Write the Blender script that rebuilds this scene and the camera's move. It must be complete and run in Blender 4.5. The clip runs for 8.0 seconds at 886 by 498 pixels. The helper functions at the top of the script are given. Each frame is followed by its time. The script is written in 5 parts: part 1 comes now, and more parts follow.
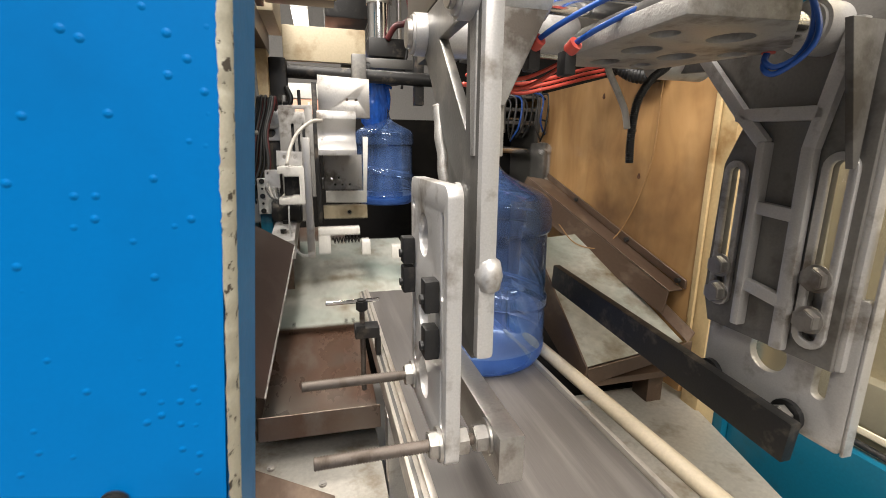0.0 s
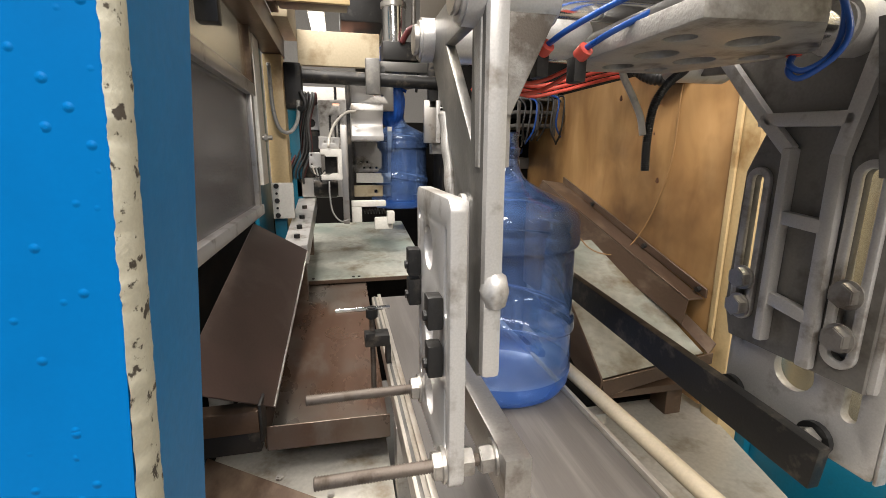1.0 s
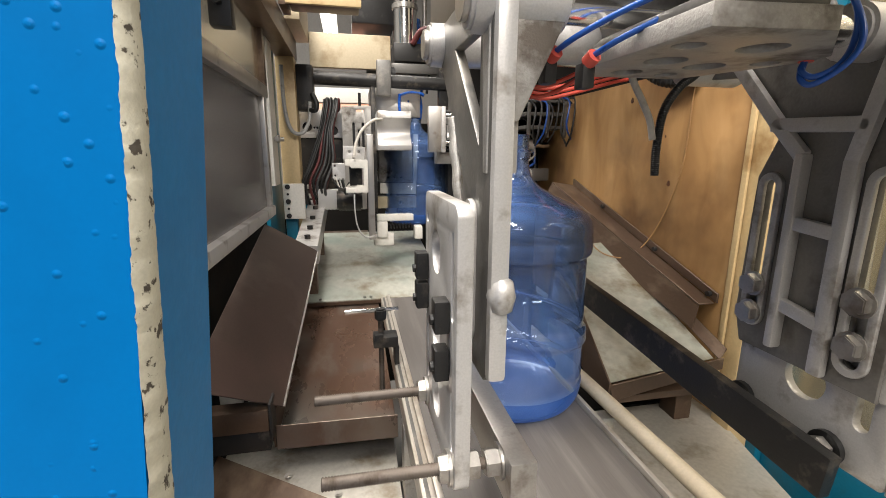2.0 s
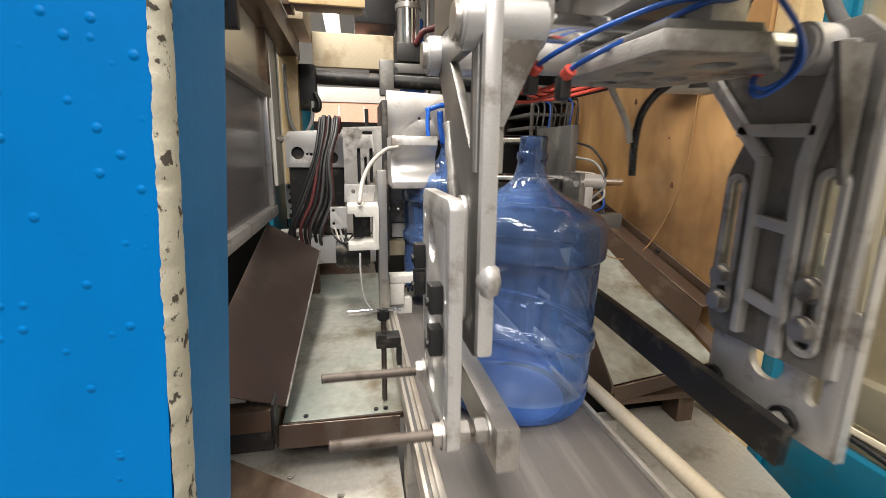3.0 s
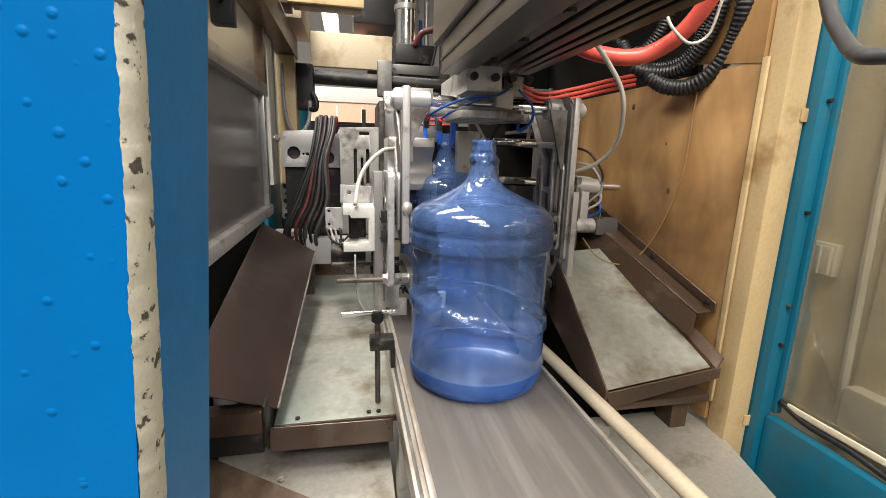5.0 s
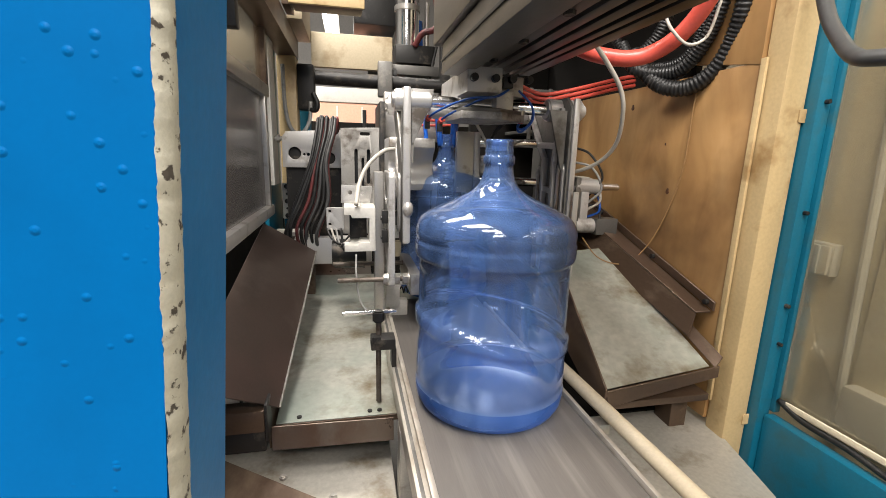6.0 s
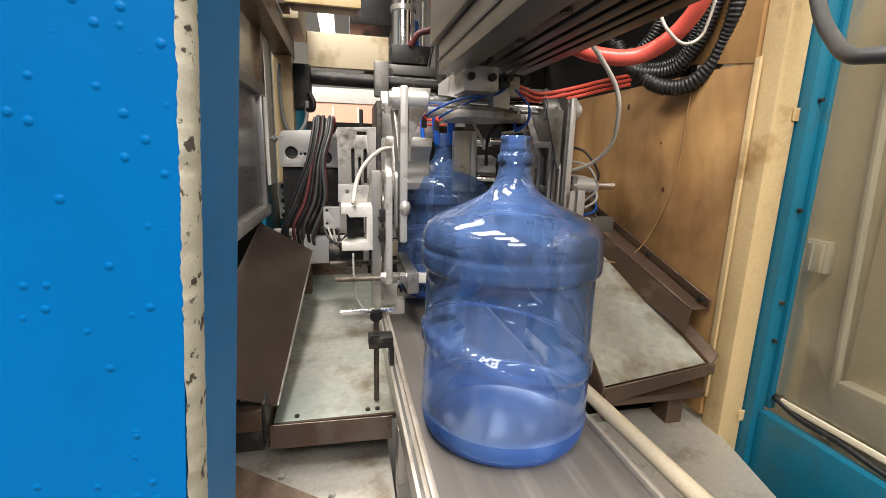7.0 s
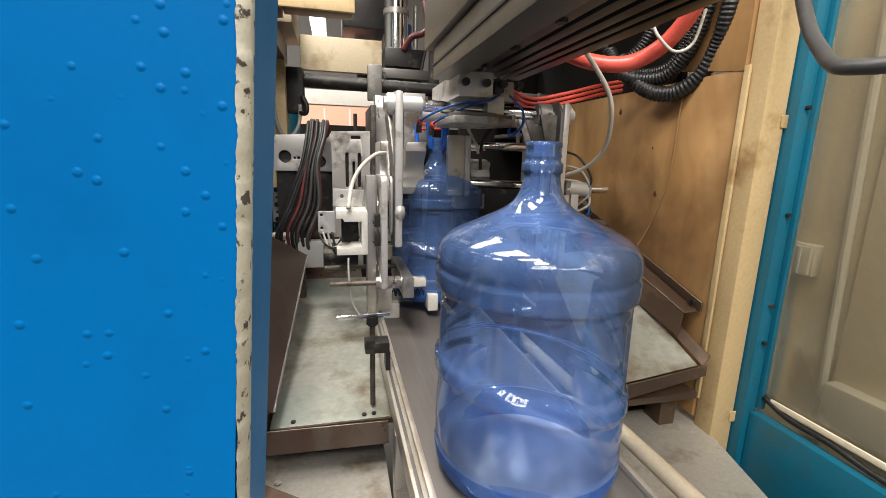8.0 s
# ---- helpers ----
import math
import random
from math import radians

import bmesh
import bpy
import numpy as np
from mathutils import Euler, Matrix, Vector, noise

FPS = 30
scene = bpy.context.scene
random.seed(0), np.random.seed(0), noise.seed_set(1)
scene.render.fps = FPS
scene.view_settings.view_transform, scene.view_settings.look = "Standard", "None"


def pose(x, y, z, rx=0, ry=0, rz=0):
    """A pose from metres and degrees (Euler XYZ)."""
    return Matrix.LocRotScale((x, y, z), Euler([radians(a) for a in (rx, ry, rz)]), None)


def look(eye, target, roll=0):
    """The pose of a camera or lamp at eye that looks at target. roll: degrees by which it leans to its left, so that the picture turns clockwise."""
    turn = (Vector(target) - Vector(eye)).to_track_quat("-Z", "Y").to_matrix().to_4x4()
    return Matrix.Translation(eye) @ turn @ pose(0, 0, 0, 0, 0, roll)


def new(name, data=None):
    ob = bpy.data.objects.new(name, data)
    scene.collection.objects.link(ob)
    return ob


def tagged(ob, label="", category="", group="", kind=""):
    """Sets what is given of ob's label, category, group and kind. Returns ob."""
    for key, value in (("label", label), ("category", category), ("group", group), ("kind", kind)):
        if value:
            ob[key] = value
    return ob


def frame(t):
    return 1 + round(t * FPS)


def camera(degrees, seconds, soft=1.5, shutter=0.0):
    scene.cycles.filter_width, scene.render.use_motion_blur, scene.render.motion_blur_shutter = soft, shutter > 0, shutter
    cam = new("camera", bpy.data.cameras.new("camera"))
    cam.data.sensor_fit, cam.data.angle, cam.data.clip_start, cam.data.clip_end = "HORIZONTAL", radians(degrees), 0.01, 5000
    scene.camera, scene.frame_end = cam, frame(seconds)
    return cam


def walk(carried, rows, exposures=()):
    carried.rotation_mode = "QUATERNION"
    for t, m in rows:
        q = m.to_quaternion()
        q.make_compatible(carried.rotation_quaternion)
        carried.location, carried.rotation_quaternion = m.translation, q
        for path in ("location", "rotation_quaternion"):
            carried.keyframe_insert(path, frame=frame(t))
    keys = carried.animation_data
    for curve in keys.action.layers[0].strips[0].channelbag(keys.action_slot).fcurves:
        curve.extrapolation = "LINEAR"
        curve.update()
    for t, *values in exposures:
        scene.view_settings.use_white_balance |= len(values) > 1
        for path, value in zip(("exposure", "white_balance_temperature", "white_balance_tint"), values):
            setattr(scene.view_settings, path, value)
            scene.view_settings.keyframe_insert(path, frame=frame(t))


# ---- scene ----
cam = camera(90, 8.0, soft=0.8, shutter=0.4)
PATH = [
    (0, (-0.0249, -0.0160, 0.4341), (0.4845, 1.8695, 0.0034), 0.53),
    (0.5, (-0.0158, -0.0033, 0.4383), (0.4543, 1.8931, 0.0111), 0.29),
    (1, (-0.0088, -0.0024, 0.4431), (0.4265, 1.9026, 0.0170), 0.16),
    (1.5, (-0.0070, -0.0034, 0.4454), (0.4006, 1.9078, 0.0200), 0.09),
    (2.8, (-0.0075, -0.0070, 0.4517), (0.3735, 1.9093, 0.0243), 0.54),
    (3, (-0.0117, -0.0035, 0.4502), (0.3768, 1.9114, 0.0233), 0.58),
    (3.5, (-0.0105, -0.0031, 0.4519), (0.3863, 1.9109, 0.0284), 0.81),
    (4, (-0.0096, 0.0013, 0.4522), (0.3967, 1.9141, 0.0323), 1.20),
    (4.5, (-0.0097, 0.0033, 0.4514), (0.3969, 1.9160, 0.0315), 1.51),
    (6, (-0.0121, -0.0039, 0.4530), (0.3942, 1.9086, 0.0320), 1.49),
    (6.5, (-0.0154, -0.0016, 0.4531), (0.3935, 1.9117, 0.0385), 1.41),
    (7, (-0.0157, -0.0063, 0.4482), (0.4085, 1.9033, 0.0316), 1.44),
    (7.5, (-0.0245, -0.0100, 0.4543), (0.4191, 1.8950, 0.0371), 1.49),
    (8, (-0.0252, -0.0072, 0.4568), (0.4365, 1.8949, 0.0459), 1.48),
]
walk(cam, [(t, look(eye, target, roll)) for t, eye, target, roll in PATH],
     exposures=((0, -0.03), (1.5, -0.03), (4.0, -0.08), (7.0, -0.08), (7.5, -0.12), (8.0, -0.24)))

# ---------------- world and light ----------------
world = bpy.data.worlds.new("hall_air")
scene.world = world
world.use_nodes = True
world.node_tree.nodes["Background"].inputs[0].default_value = (0.95, 0.93, 0.9, 1)
world.node_tree.nodes["Background"].inputs[1].default_value = 0.015
scene.view_settings.exposure = 0.0


# unseen area lamps added as fill, placed and tilted to brighten chosen parts
def fill_lamp(x, y, z, sx, sy, watts, tilt=0, colour=(1.0, 0.94, 0.875)):
    data = bpy.data.lights.new("fill_light", "AREA")
    data.shape, data.size, data.size_y, data.energy, data.color = "RECTANGLE", sx, sy, watts, colour
    ob = new("fill_light", data)
    ob.matrix_world = pose(x, y, z, tilt)
    return ob


fill_lamp(-0.6, 3.0, 3.55, 3.0, 0.6, 170)
fill_lamp(0.3, -2.3, 2.7, 3.6, 0.9, 180, 42)
# added over the open top left to brighten plywood and trays
fill_lamp(-0.7, 0.9, 3.3, 1.4, 0.8, 150)
fill_lamp(-2.6, 1.2, 3.55, 0.6, 3.0, 150)
# added to brighten the cladding and right arm through the open front
fill_lamp(-0.5, -0.9, 3.2, 1.0, 1.4, 230)


# ---------------- materials ----------------
def material(name, colour, rough=0.5, metal=0.0, spots=None, spot_amount=0.5, scale=30.0, fine=300.0, bump=0.1,
             streak=(1, 1, 1), vary=0.15, clear=0.0, soft_edge=0.16, wash=None):
    """A painted or metal surface: colour varied by a coarse and a fine noise, with stains of a second colour and relief."""
    m = bpy.data.materials.new(name)
    m.use_nodes = True
    nt = m.node_tree
    n, l = nt.nodes, nt.links
    b = n["Principled BSDF"]
    co = n.new("ShaderNodeTexCoord")
    mp = n.new("ShaderNodeMapping")
    mp.inputs["Scale"].default_value = streak
    l.new(co.outputs["Object"], mp.inputs["Vector"])
    big = n.new("ShaderNodeTexNoise")
    big.inputs["Scale"].default_value, big.inputs["Detail"].default_value = scale, 5
    big.inputs["Roughness"].default_value = 0.62
    small = n.new("ShaderNodeTexNoise")
    small.inputs["Scale"].default_value, small.inputs["Detail"].default_value = fine, 3
    l.new(mp.outputs[0], big.inputs["Vector"])
    l.new(mp.outputs[0], small.inputs["Vector"])
    hsv = n.new("ShaderNodeMix")
    hsv.data_type = "RGBA"
    hsv.inputs["A"].default_value = (*[c * (1 - vary) for c in colour], 1)
    hsv.inputs["B"].default_value = (*[min(1, c * (1 + vary)) for c in colour], 1)
    l.new(small.outputs["Fac"], hsv.inputs["Factor"])
    top = hsv.outputs["Result"]
    rr = n.new("ShaderNodeMapRange")
    rr.inputs["To Min"].default_value, rr.inputs["To Max"].default_value = max(0.04, rough - 0.12), min(1, rough + 0.15)
    l.new(big.outputs["Fac"], rr.inputs["Value"])
    l.new(rr.outputs[0], b.inputs["Roughness"])
    if spots:
        ramp = n.new("ShaderNodeValToRGB")
        lo = 0.68 - 0.36 * spot_amount
        ramp.color_ramp.elements[0].position, ramp.color_ramp.elements[1].position = lo, min(1, lo + soft_edge)
        l.new(big.outputs["Fac"], ramp.inputs[0])
        mix = n.new("ShaderNodeMix")
        mix.data_type = "RGBA"
        l.new(ramp.outputs[0], mix.inputs["Factor"])
        l.new(top, mix.inputs["A"])
        mix.inputs["B"].default_value = (*spots, 1)
        top = mix.outputs["Result"]
    if wash:
        broad = n.new("ShaderNodeTexNoise")
        broad.inputs["Scale"].default_value, broad.inputs["Detail"].default_value = 4.5, 3
        l.new(co.outputs["Object"], broad.inputs["Vector"])
        wr = n.new("ShaderNodeMapRange")
        wr.inputs["From Min"].default_value, wr.inputs["From Max"].default_value = 0.45, 0.68
        wr.inputs["To Max"].default_value = 0.75
        l.new(broad.outputs["Fac"], wr.inputs["Value"])
        tint = n.new("ShaderNodeMix")
        tint.data_type = "RGBA"
        l.new(wr.outputs[0], tint.inputs["Factor"])
        l.new(top, tint.inputs["A"])
        tint.inputs["B"].default_value = (*wash, 1)
        top = tint.outputs["Result"]
    l.new(top, b.inputs["Base Color"])
    b.inputs["Metallic"].default_value = metal
    b.inputs["Coat Weight"].default_value = clear
    if bump:
        bp = n.new("ShaderNodeBump")
        bp.inputs["Strength"].default_value, bp.inputs["Distance"].default_value = bump, 0.002
        l.new(small.outputs["Fac"], bp.inputs["Height"])
        l.new(bp.outputs[0], b.inputs["Normal"])
    return m


def blistered_paint():
    """Glossy blue enamel with small blisters and orange peel."""
    m = material("blue_enamel", (0.0, 0.104, 0.318), 0.42, 0, (0.0, 0.089, 0.272), 0.5, 12, 900, 0.05, vary=0.05)
    m.node_tree.nodes["Principled BSDF"].inputs["Specular IOR Level"].default_value = 0.06
    nt = m.node_tree
    n, l = nt.nodes, nt.links
    co = n.new("ShaderNodeTexCoord")
    v = n.new("ShaderNodeTexVoronoi")
    v.inputs["Scale"].default_value = 330
    v.inputs["Randomness"].default_value = 1
    l.new(co.outputs["Object"], v.inputs["Vector"])
    dome = n.new("ShaderNodeMapRange")
    dome.interpolation_type = "SMOOTHSTEP"
    dome.inputs["From Min"].default_value, dome.inputs["From Max"].default_value = 0.08, 0.3
    dome.inputs["To Min"].default_value, dome.inputs["To Max"].default_value = 1, 0
    l.new(v.outputs["Distance"], dome.inputs["Value"])
    pick = n.new("ShaderNodeMath")
    pick.operation = "GREATER_THAN"
    pick.inputs[1].default_value = 0.72
    sep = n.new("ShaderNodeSeparateColor")
    l.new(v.outputs["Color"], sep.inputs[0])
    l.new(sep.outputs[0], pick.inputs[0])
    mul = n.new("ShaderNodeMath")
    mul.operation = "MULTIPLY"
    l.new(dome.outputs[0], mul.inputs[0])
    l.new(pick.outputs[0], mul.inputs[1])
    wave = n.new("ShaderNodeTexNoise")
    wave.inputs["Scale"].default_value = 120
    l.new(co.outputs["Object"], wave.inputs["Vector"])
    add = n.new("ShaderNodeMath")
    add.operation = "MULTIPLY_ADD"
    add.inputs[1].default_value = 0.06
    l.new(wave.outputs["Fac"], add.inputs[0])
    l.new(mul.outputs[0], add.inputs[2])
    bp = n.new("ShaderNodeBump")
    bp.inputs["Strength"].default_value, bp.inputs["Distance"].default_value = 0.4, 0.0006
    l.new(add.outputs[0], bp.inputs["Height"])
    l.new(bp.outputs[0], n["Principled BSDF"].inputs["Normal"])
    return m


def plywood():
    m = bpy.data.materials.new("plywood")
    m.use_nodes = True
    nt = m.node_tree
    n, l = nt.nodes, nt.links
    b = n["Principled BSDF"]
    co = n.new("ShaderNodeTexCoord")
    mp = n.new("ShaderNodeMapping")
    mp.inputs["Scale"].default_value = (1, 2.6, 0.8)
    l.new(co.outputs["Object"], mp.inputs["Vector"])
    grain = n.new("ShaderNodeTexNoise")
    grain.inputs["Scale"].default_value, grain.inputs["Detail"].default_value = 5, 8
    grain.inputs["Distortion"].default_value = 0.8
    l.new(mp.outputs[0], grain.inputs["Vector"])
    ramp = n.new("ShaderNodeValToRGB")
    e = ramp.color_ramp.elements
    e[0].position, e[0].color = 0.2, (0.235, 0.118, 0.043, 1)
    e[1].position, e[1].color = 0.75, (0.48, 0.295, 0.13, 1)
    mid = ramp.color_ramp.elements.new(0.5)
    mid.color = (0.385, 0.218, 0.085, 1)
    l.new(grain.outputs["Fac"], ramp.inputs[0])
    stain = n.new("ShaderNodeTexNoise")
    stain.inputs["Scale"].default_value, stain.inputs["Detail"].default_value = 3.2, 5
    l.new(co.outputs["Object"], stain.inputs["Vector"])
    sr = n.new("ShaderNodeValToRGB")
    sr.color_ramp.elements[0].position, sr.color_ramp.elements[1].position = 0.47, 0.70
    l.new(stain.outputs["Fac"], sr.inputs[0])
    mix = n.new("ShaderNodeMix")
    mix.data_type = "RGBA"
    mix.inputs["B"].default_value = (0.09, 0.045, 0.02, 1)
    sc = n.new("ShaderNodeMath")
    sc.operation = "MULTIPLY"
    sc.inputs[1].default_value = 0.92
    l.new(sr.outputs[0], sc.inputs[0])
    l.new(sc.outputs[0], mix.inputs["Factor"])
    l.new(ramp.outputs[0], mix.inputs["A"])
    knot = n.new("ShaderNodeTexVoronoi")
    knot.inputs["Scale"].default_value = 2.6
    l.new(co.outputs["Object"], knot.inputs["Vector"])
    kr = n.new("ShaderNodeMapRange")
    kr.inputs["From Min"].default_value, kr.inputs["From Max"].default_value = 0.03, 0.075
    kr.inputs["To Min"].default_value, kr.inputs["To Max"].default_value = 0.45, 0
    l.new(knot.outputs["Distance"], kr.inputs["Value"])
    mix2 = n.new("ShaderNodeMix")
    mix2.data_type = "RGBA"
    mix2.inputs["B"].default_value = (0.06, 0.02, 0.01, 1)
    l.new(kr.outputs[0], mix2.inputs["Factor"])
    l.new(mix.outputs["Result"], mix2.inputs["A"])
    l.new(mix2.outputs["Result"], b.inputs["Base Color"])
    b.inputs["Roughness"].default_value = 0.45
    b.inputs["Coat Weight"].default_value = 0.15
    return m


def clear_plastic(name, tint, milk, milk_colour, rough, gloss=1.0, waves=0.0):
    """Thin clear plastic: tinted see-through, a little milky, with a glossy surface."""
    m = bpy.data.materials.new(name)
    m.use_nodes = True
    nt = m.node_tree
    n, l = nt.nodes, nt.links
    n.remove(n["Principled BSDF"])
    out = n["Material Output"]
    see = n.new("ShaderNodeBsdfTransparent")
    see.inputs[0].default_value = (*tint, 1)
    dif = n.new("ShaderNodeBsdfDiffuse")
    dif.inputs[0].default_value = (*milk_colour, 1)
    body = n.new("ShaderNodeMixShader")
    body.inputs[0].default_value = milk
    if waves:
        cl = n.new("ShaderNodeTexNoise")
        cl.inputs["Scale"].default_value, cl.inputs["Detail"].default_value = 9, 3
        mr = n.new("ShaderNodeMapRange")
        mr.inputs["From Min"].default_value, mr.inputs["From Max"].default_value = 0.3, 0.7
        mr.inputs["To Min"].default_value, mr.inputs["To Max"].default_value = milk * 0.65, milk * 1.3
        l.new(cl.outputs["Fac"], mr.inputs["Value"])
        l.new(mr.outputs[0], body.inputs[0])
    l.new(see.outputs[0], body.inputs[1])
    l.new(dif.outputs[0], body.inputs[2])
    gl = n.new("ShaderNodeBsdfGlossy")
    gl.inputs["Roughness"].default_value = rough
    fr = n.new("ShaderNodeFresnel")
    fr.inputs["IOR"].default_value = 1.58
    k = n.new("ShaderNodeMath")
    k.operation = "MULTIPLY"
    k.inputs[1].default_value = gloss
    l.new(fr.outputs[0], k.inputs[0])
    mix = n.new("ShaderNodeMixShader")
    l.new(k.outputs[0], mix.inputs[0])
    l.new(body.outputs[0], mix.inputs[1])
    l.new(gl.outputs[0], mix.inputs[2])
    if waves:
        nz = n.new("ShaderNodeTexNoise")
        nz.inputs["Scale"].default_value, nz.inputs["Detail"].default_value = 14, 0
        bp = n.new("ShaderNodeBump")
        bp.inputs["Strength"].default_value, bp.inputs["Distance"].default_value = waves, 0.004
        l.new(nz.outputs["Fac"], bp.inputs["Height"])
        if waves > 0.2:
            l.new(bp.outputs[0], gl.inputs["Normal"])
    l.new(mix.outputs[0], out.inputs[0])
    return m


def glowing(name, colour, strength):
    m = bpy.data.materials.new(name)
    m.use_nodes = True
    b = m.node_tree.nodes["Principled BSDF"]
    b.inputs["Base Color"].default_value = (*colour, 1)
    b.inputs["Emission Color"].default_value = (*colour, 1)
    b.inputs["Emission Strength"].default_value = strength
    return m


BLUE = blistered_paint()
# the door's blue again, lightened to carry the light on its return edge
BLUE_LIT_SIDE = material("blue_enamel_lit_side", (0.0, 0.155, 0.42), 0.5, 0, (0.0, 0.135, 0.37), 0.5, 20, 400, 0.05)
PRIMER = material("chipped_primer", (0.48, 0.46, 0.38), 0.7, 0, (0.06, 0.05, 0.04), 0.30, 260, 1400, 0.08, soft_edge=0.04)
TEAL = material("teal_paint", (0.004, 0.118, 0.195), 0.35, 0, (0.02, 0.10, 0.135), 0.35, 9, 200, 0.06)
CREAM = material("cream_paint", (0.52, 0.385, 0.20), 0.45, 0, (0.3, 0.18, 0.07), 0.34, 8, 150, 0.08)
CREAM_PALE = material("pale_cream_paint", (0.68, 0.61, 0.46), 0.5, 0, (0.42, 0.34, 0.22), 0.3, 5, 120, 0.06, soft_edge=0.3)
BEAM_CREAM = material("dull_cream_paint", (0.46, 0.385, 0.26), 0.5, 0, (0.28, 0.21, 0.12), 0.35, 7, 120, 0.06)
PLY = plywood()
GALV = material("galvanised_sheet", (0.50, 0.475, 0.42), 0.42, 0.4, (0.26, 0.21, 0.145), 0.45, 9, 130, 0.06, vary=0.2)
GALV_OIL = material("oily_galvanised_sheet", (0.43, 0.43, 0.375), 0.42, 0.25, (0.15, 0.105, 0.045), 0.5, 8, 60, 0.08, vary=0.3, soft_edge=0.22, wash=(0.25, 0.31, 0.27))
RUST = material("brown_oily_steel", (0.10, 0.064, 0.043), 0.36, 0.35, (0.21, 0.15, 0.105), 0.42, 11, 170, 0.1, streak=(1, 0.5, 1))
DARK_SHEET = material("dark_brown_sheet", (0.066, 0.046, 0.038), 0.33, 0.3, (0.13, 0.10, 0.085), 0.42, 6, 220, 0.05, wash=(0.10, 0.062, 0.052), soft_edge=0.3)
COPPER = material("copper_brown_tray", (0.105, 0.058, 0.037), 0.28, 0.45, (0.21, 0.185, 0.155), 0.45, 7, 150, 0.06, streak=(1.6, 0.7, 1), soft_edge=0.3, wash=(0.17, 0.16, 0.14))
CAST = material("cast_aluminium", (0.36, 0.345, 0.32), 0.42, 0.4, (0.11, 0.092, 0.075), 0.42, 16, 420, 0.25)
CAST_PALE = material("machined_aluminium", (0.54, 0.525, 0.505), 0.34, 0.4, (0.22, 0.19, 0.155), 0.38, 17, 500, 0.08)
STEEL = material("plain_steel", (0.45, 0.43, 0.4), 0.34, 0.85, (0.24, 0.21, 0.18), 0.35, 20, 300, 0.06)
CHROME = material("chromed_rod", (0.8, 0.8, 0.8), 0.12, 1.0, None, 0, 20, 300, 0.0)
THREAD = material("zinc_threaded_rod", (0.14, 0.115, 0.095), 0.55, 0.4, (0.07, 0.05, 0.035), 0.5, 40, 500, 0.1)
OXIDE = material("black_oxide_steel", (0.026, 0.025, 0.024), 0.45, 0.4, (0.12, 0.1, 0.08), 0.35, 20, 300, 0.12)
BAR = material("dark_steel_bar", (0.14, 0.135, 0.125), 0.4, 0.45, (0.27, 0.25, 0.22), 0.4, 12, 260, 0.1)
ARM_WEB = material("dark_cast_web", (0.19, 0.18, 0.165), 0.5, 0.3, (0.085, 0.075, 0.062), 0.45, 12, 300, 0.2)
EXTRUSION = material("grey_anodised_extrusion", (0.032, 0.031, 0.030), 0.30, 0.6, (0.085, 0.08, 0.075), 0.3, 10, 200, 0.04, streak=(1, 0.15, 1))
BELT = material("worn_grey_belt", (0.105, 0.095, 0.087), 0.42, 0.05, (0.185, 0.17, 0.155), 0.5, 9, 200, 0.05, streak=(2.6, 0.12, 1), soft_edge=0.26)
RAIL = material("aluminium_rail", (0.48, 0.44, 0.385), 0.35, 0.5, (0.27, 0.22, 0.165), 0.42, 14, 200, 0.05, streak=(1, 0.3, 1))
TUBE = material("cream_plastic_tube", (0.58, 0.49, 0.35), 0.4, 0, (0.4, 0.31, 0.2), 0.3, 14, 200, 0.04)
BLACK = material("black_rubber", (0.010, 0.010, 0.010), 0.45, 0, (0.05, 0.045, 0.04), 0.3, 30, 200, 0.1)
RED = material("red_hose", (0.58, 0.085, 0.06), 0.35, 0, (0.45, 0.05, 0.04), 0.3, 30, 200, 0.03)
DARK_RED = material("dark_red_hose", (0.13, 0.03, 0.03), 0.42, 0, (0.05, 0.02, 0.02), 0.45, 20, 200, 0.04)
PALE_CABLE = material("pale_grey_cable", (0.46, 0.43, 0.38), 0.45, 0, (0.24, 0.21, 0.17), 0.35, 30, 200, 0.04)
GREY_CABLE = material("grey_cable", (0.30, 0.295, 0.28), 0.45, 0, (0.17, 0.165, 0.155), 0.3, 30, 200, 0.04)
KNOT = material("wood_knot", (0.06, 0.022, 0.01), 0.6, 0, (0.16, 0.06, 0.025), 0.5, 300, 900, 0.1)
WIRE_TAN = material("tan_wire", (0.30, 0.17, 0.07), 0.45, 0, None, 0, 30, 200, 0.0)
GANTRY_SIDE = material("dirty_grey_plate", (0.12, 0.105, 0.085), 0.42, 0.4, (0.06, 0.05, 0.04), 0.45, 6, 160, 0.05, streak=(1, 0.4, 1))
DARK_CABLE = material("dark_cable", (0.045, 0.045, 0.045), 0.42, 0, (0.08, 0.08, 0.075), 0.3, 30, 200, 0.03)
AIR_LINE = material("blue_air_line", (0.012, 0.07, 0.31), 0.3, 0, None, 0, 30, 200, 0.0)
# near-black, low-gloss colour stands in for deep shade inside the machine
CAVITY = material("shade_black_panel", (0.008, 0.007, 0.006), 0.85, 0, (0.018, 0.015, 0.011), 0.3, 6, 100, 0.05)
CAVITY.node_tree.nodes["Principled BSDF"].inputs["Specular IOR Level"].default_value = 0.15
WHITE = material("white_painted_metal", (0.62, 0.60, 0.55), 0.5, 0, (0.55, 0.52, 0.47), 0.25, 9, 140, 0.04)
CONCRETE = material("hall_concrete", (0.17, 0.165, 0.155), 0.7, 0, (0.2, 0.185, 0.17), 0.4, 2, 60, 0.1)
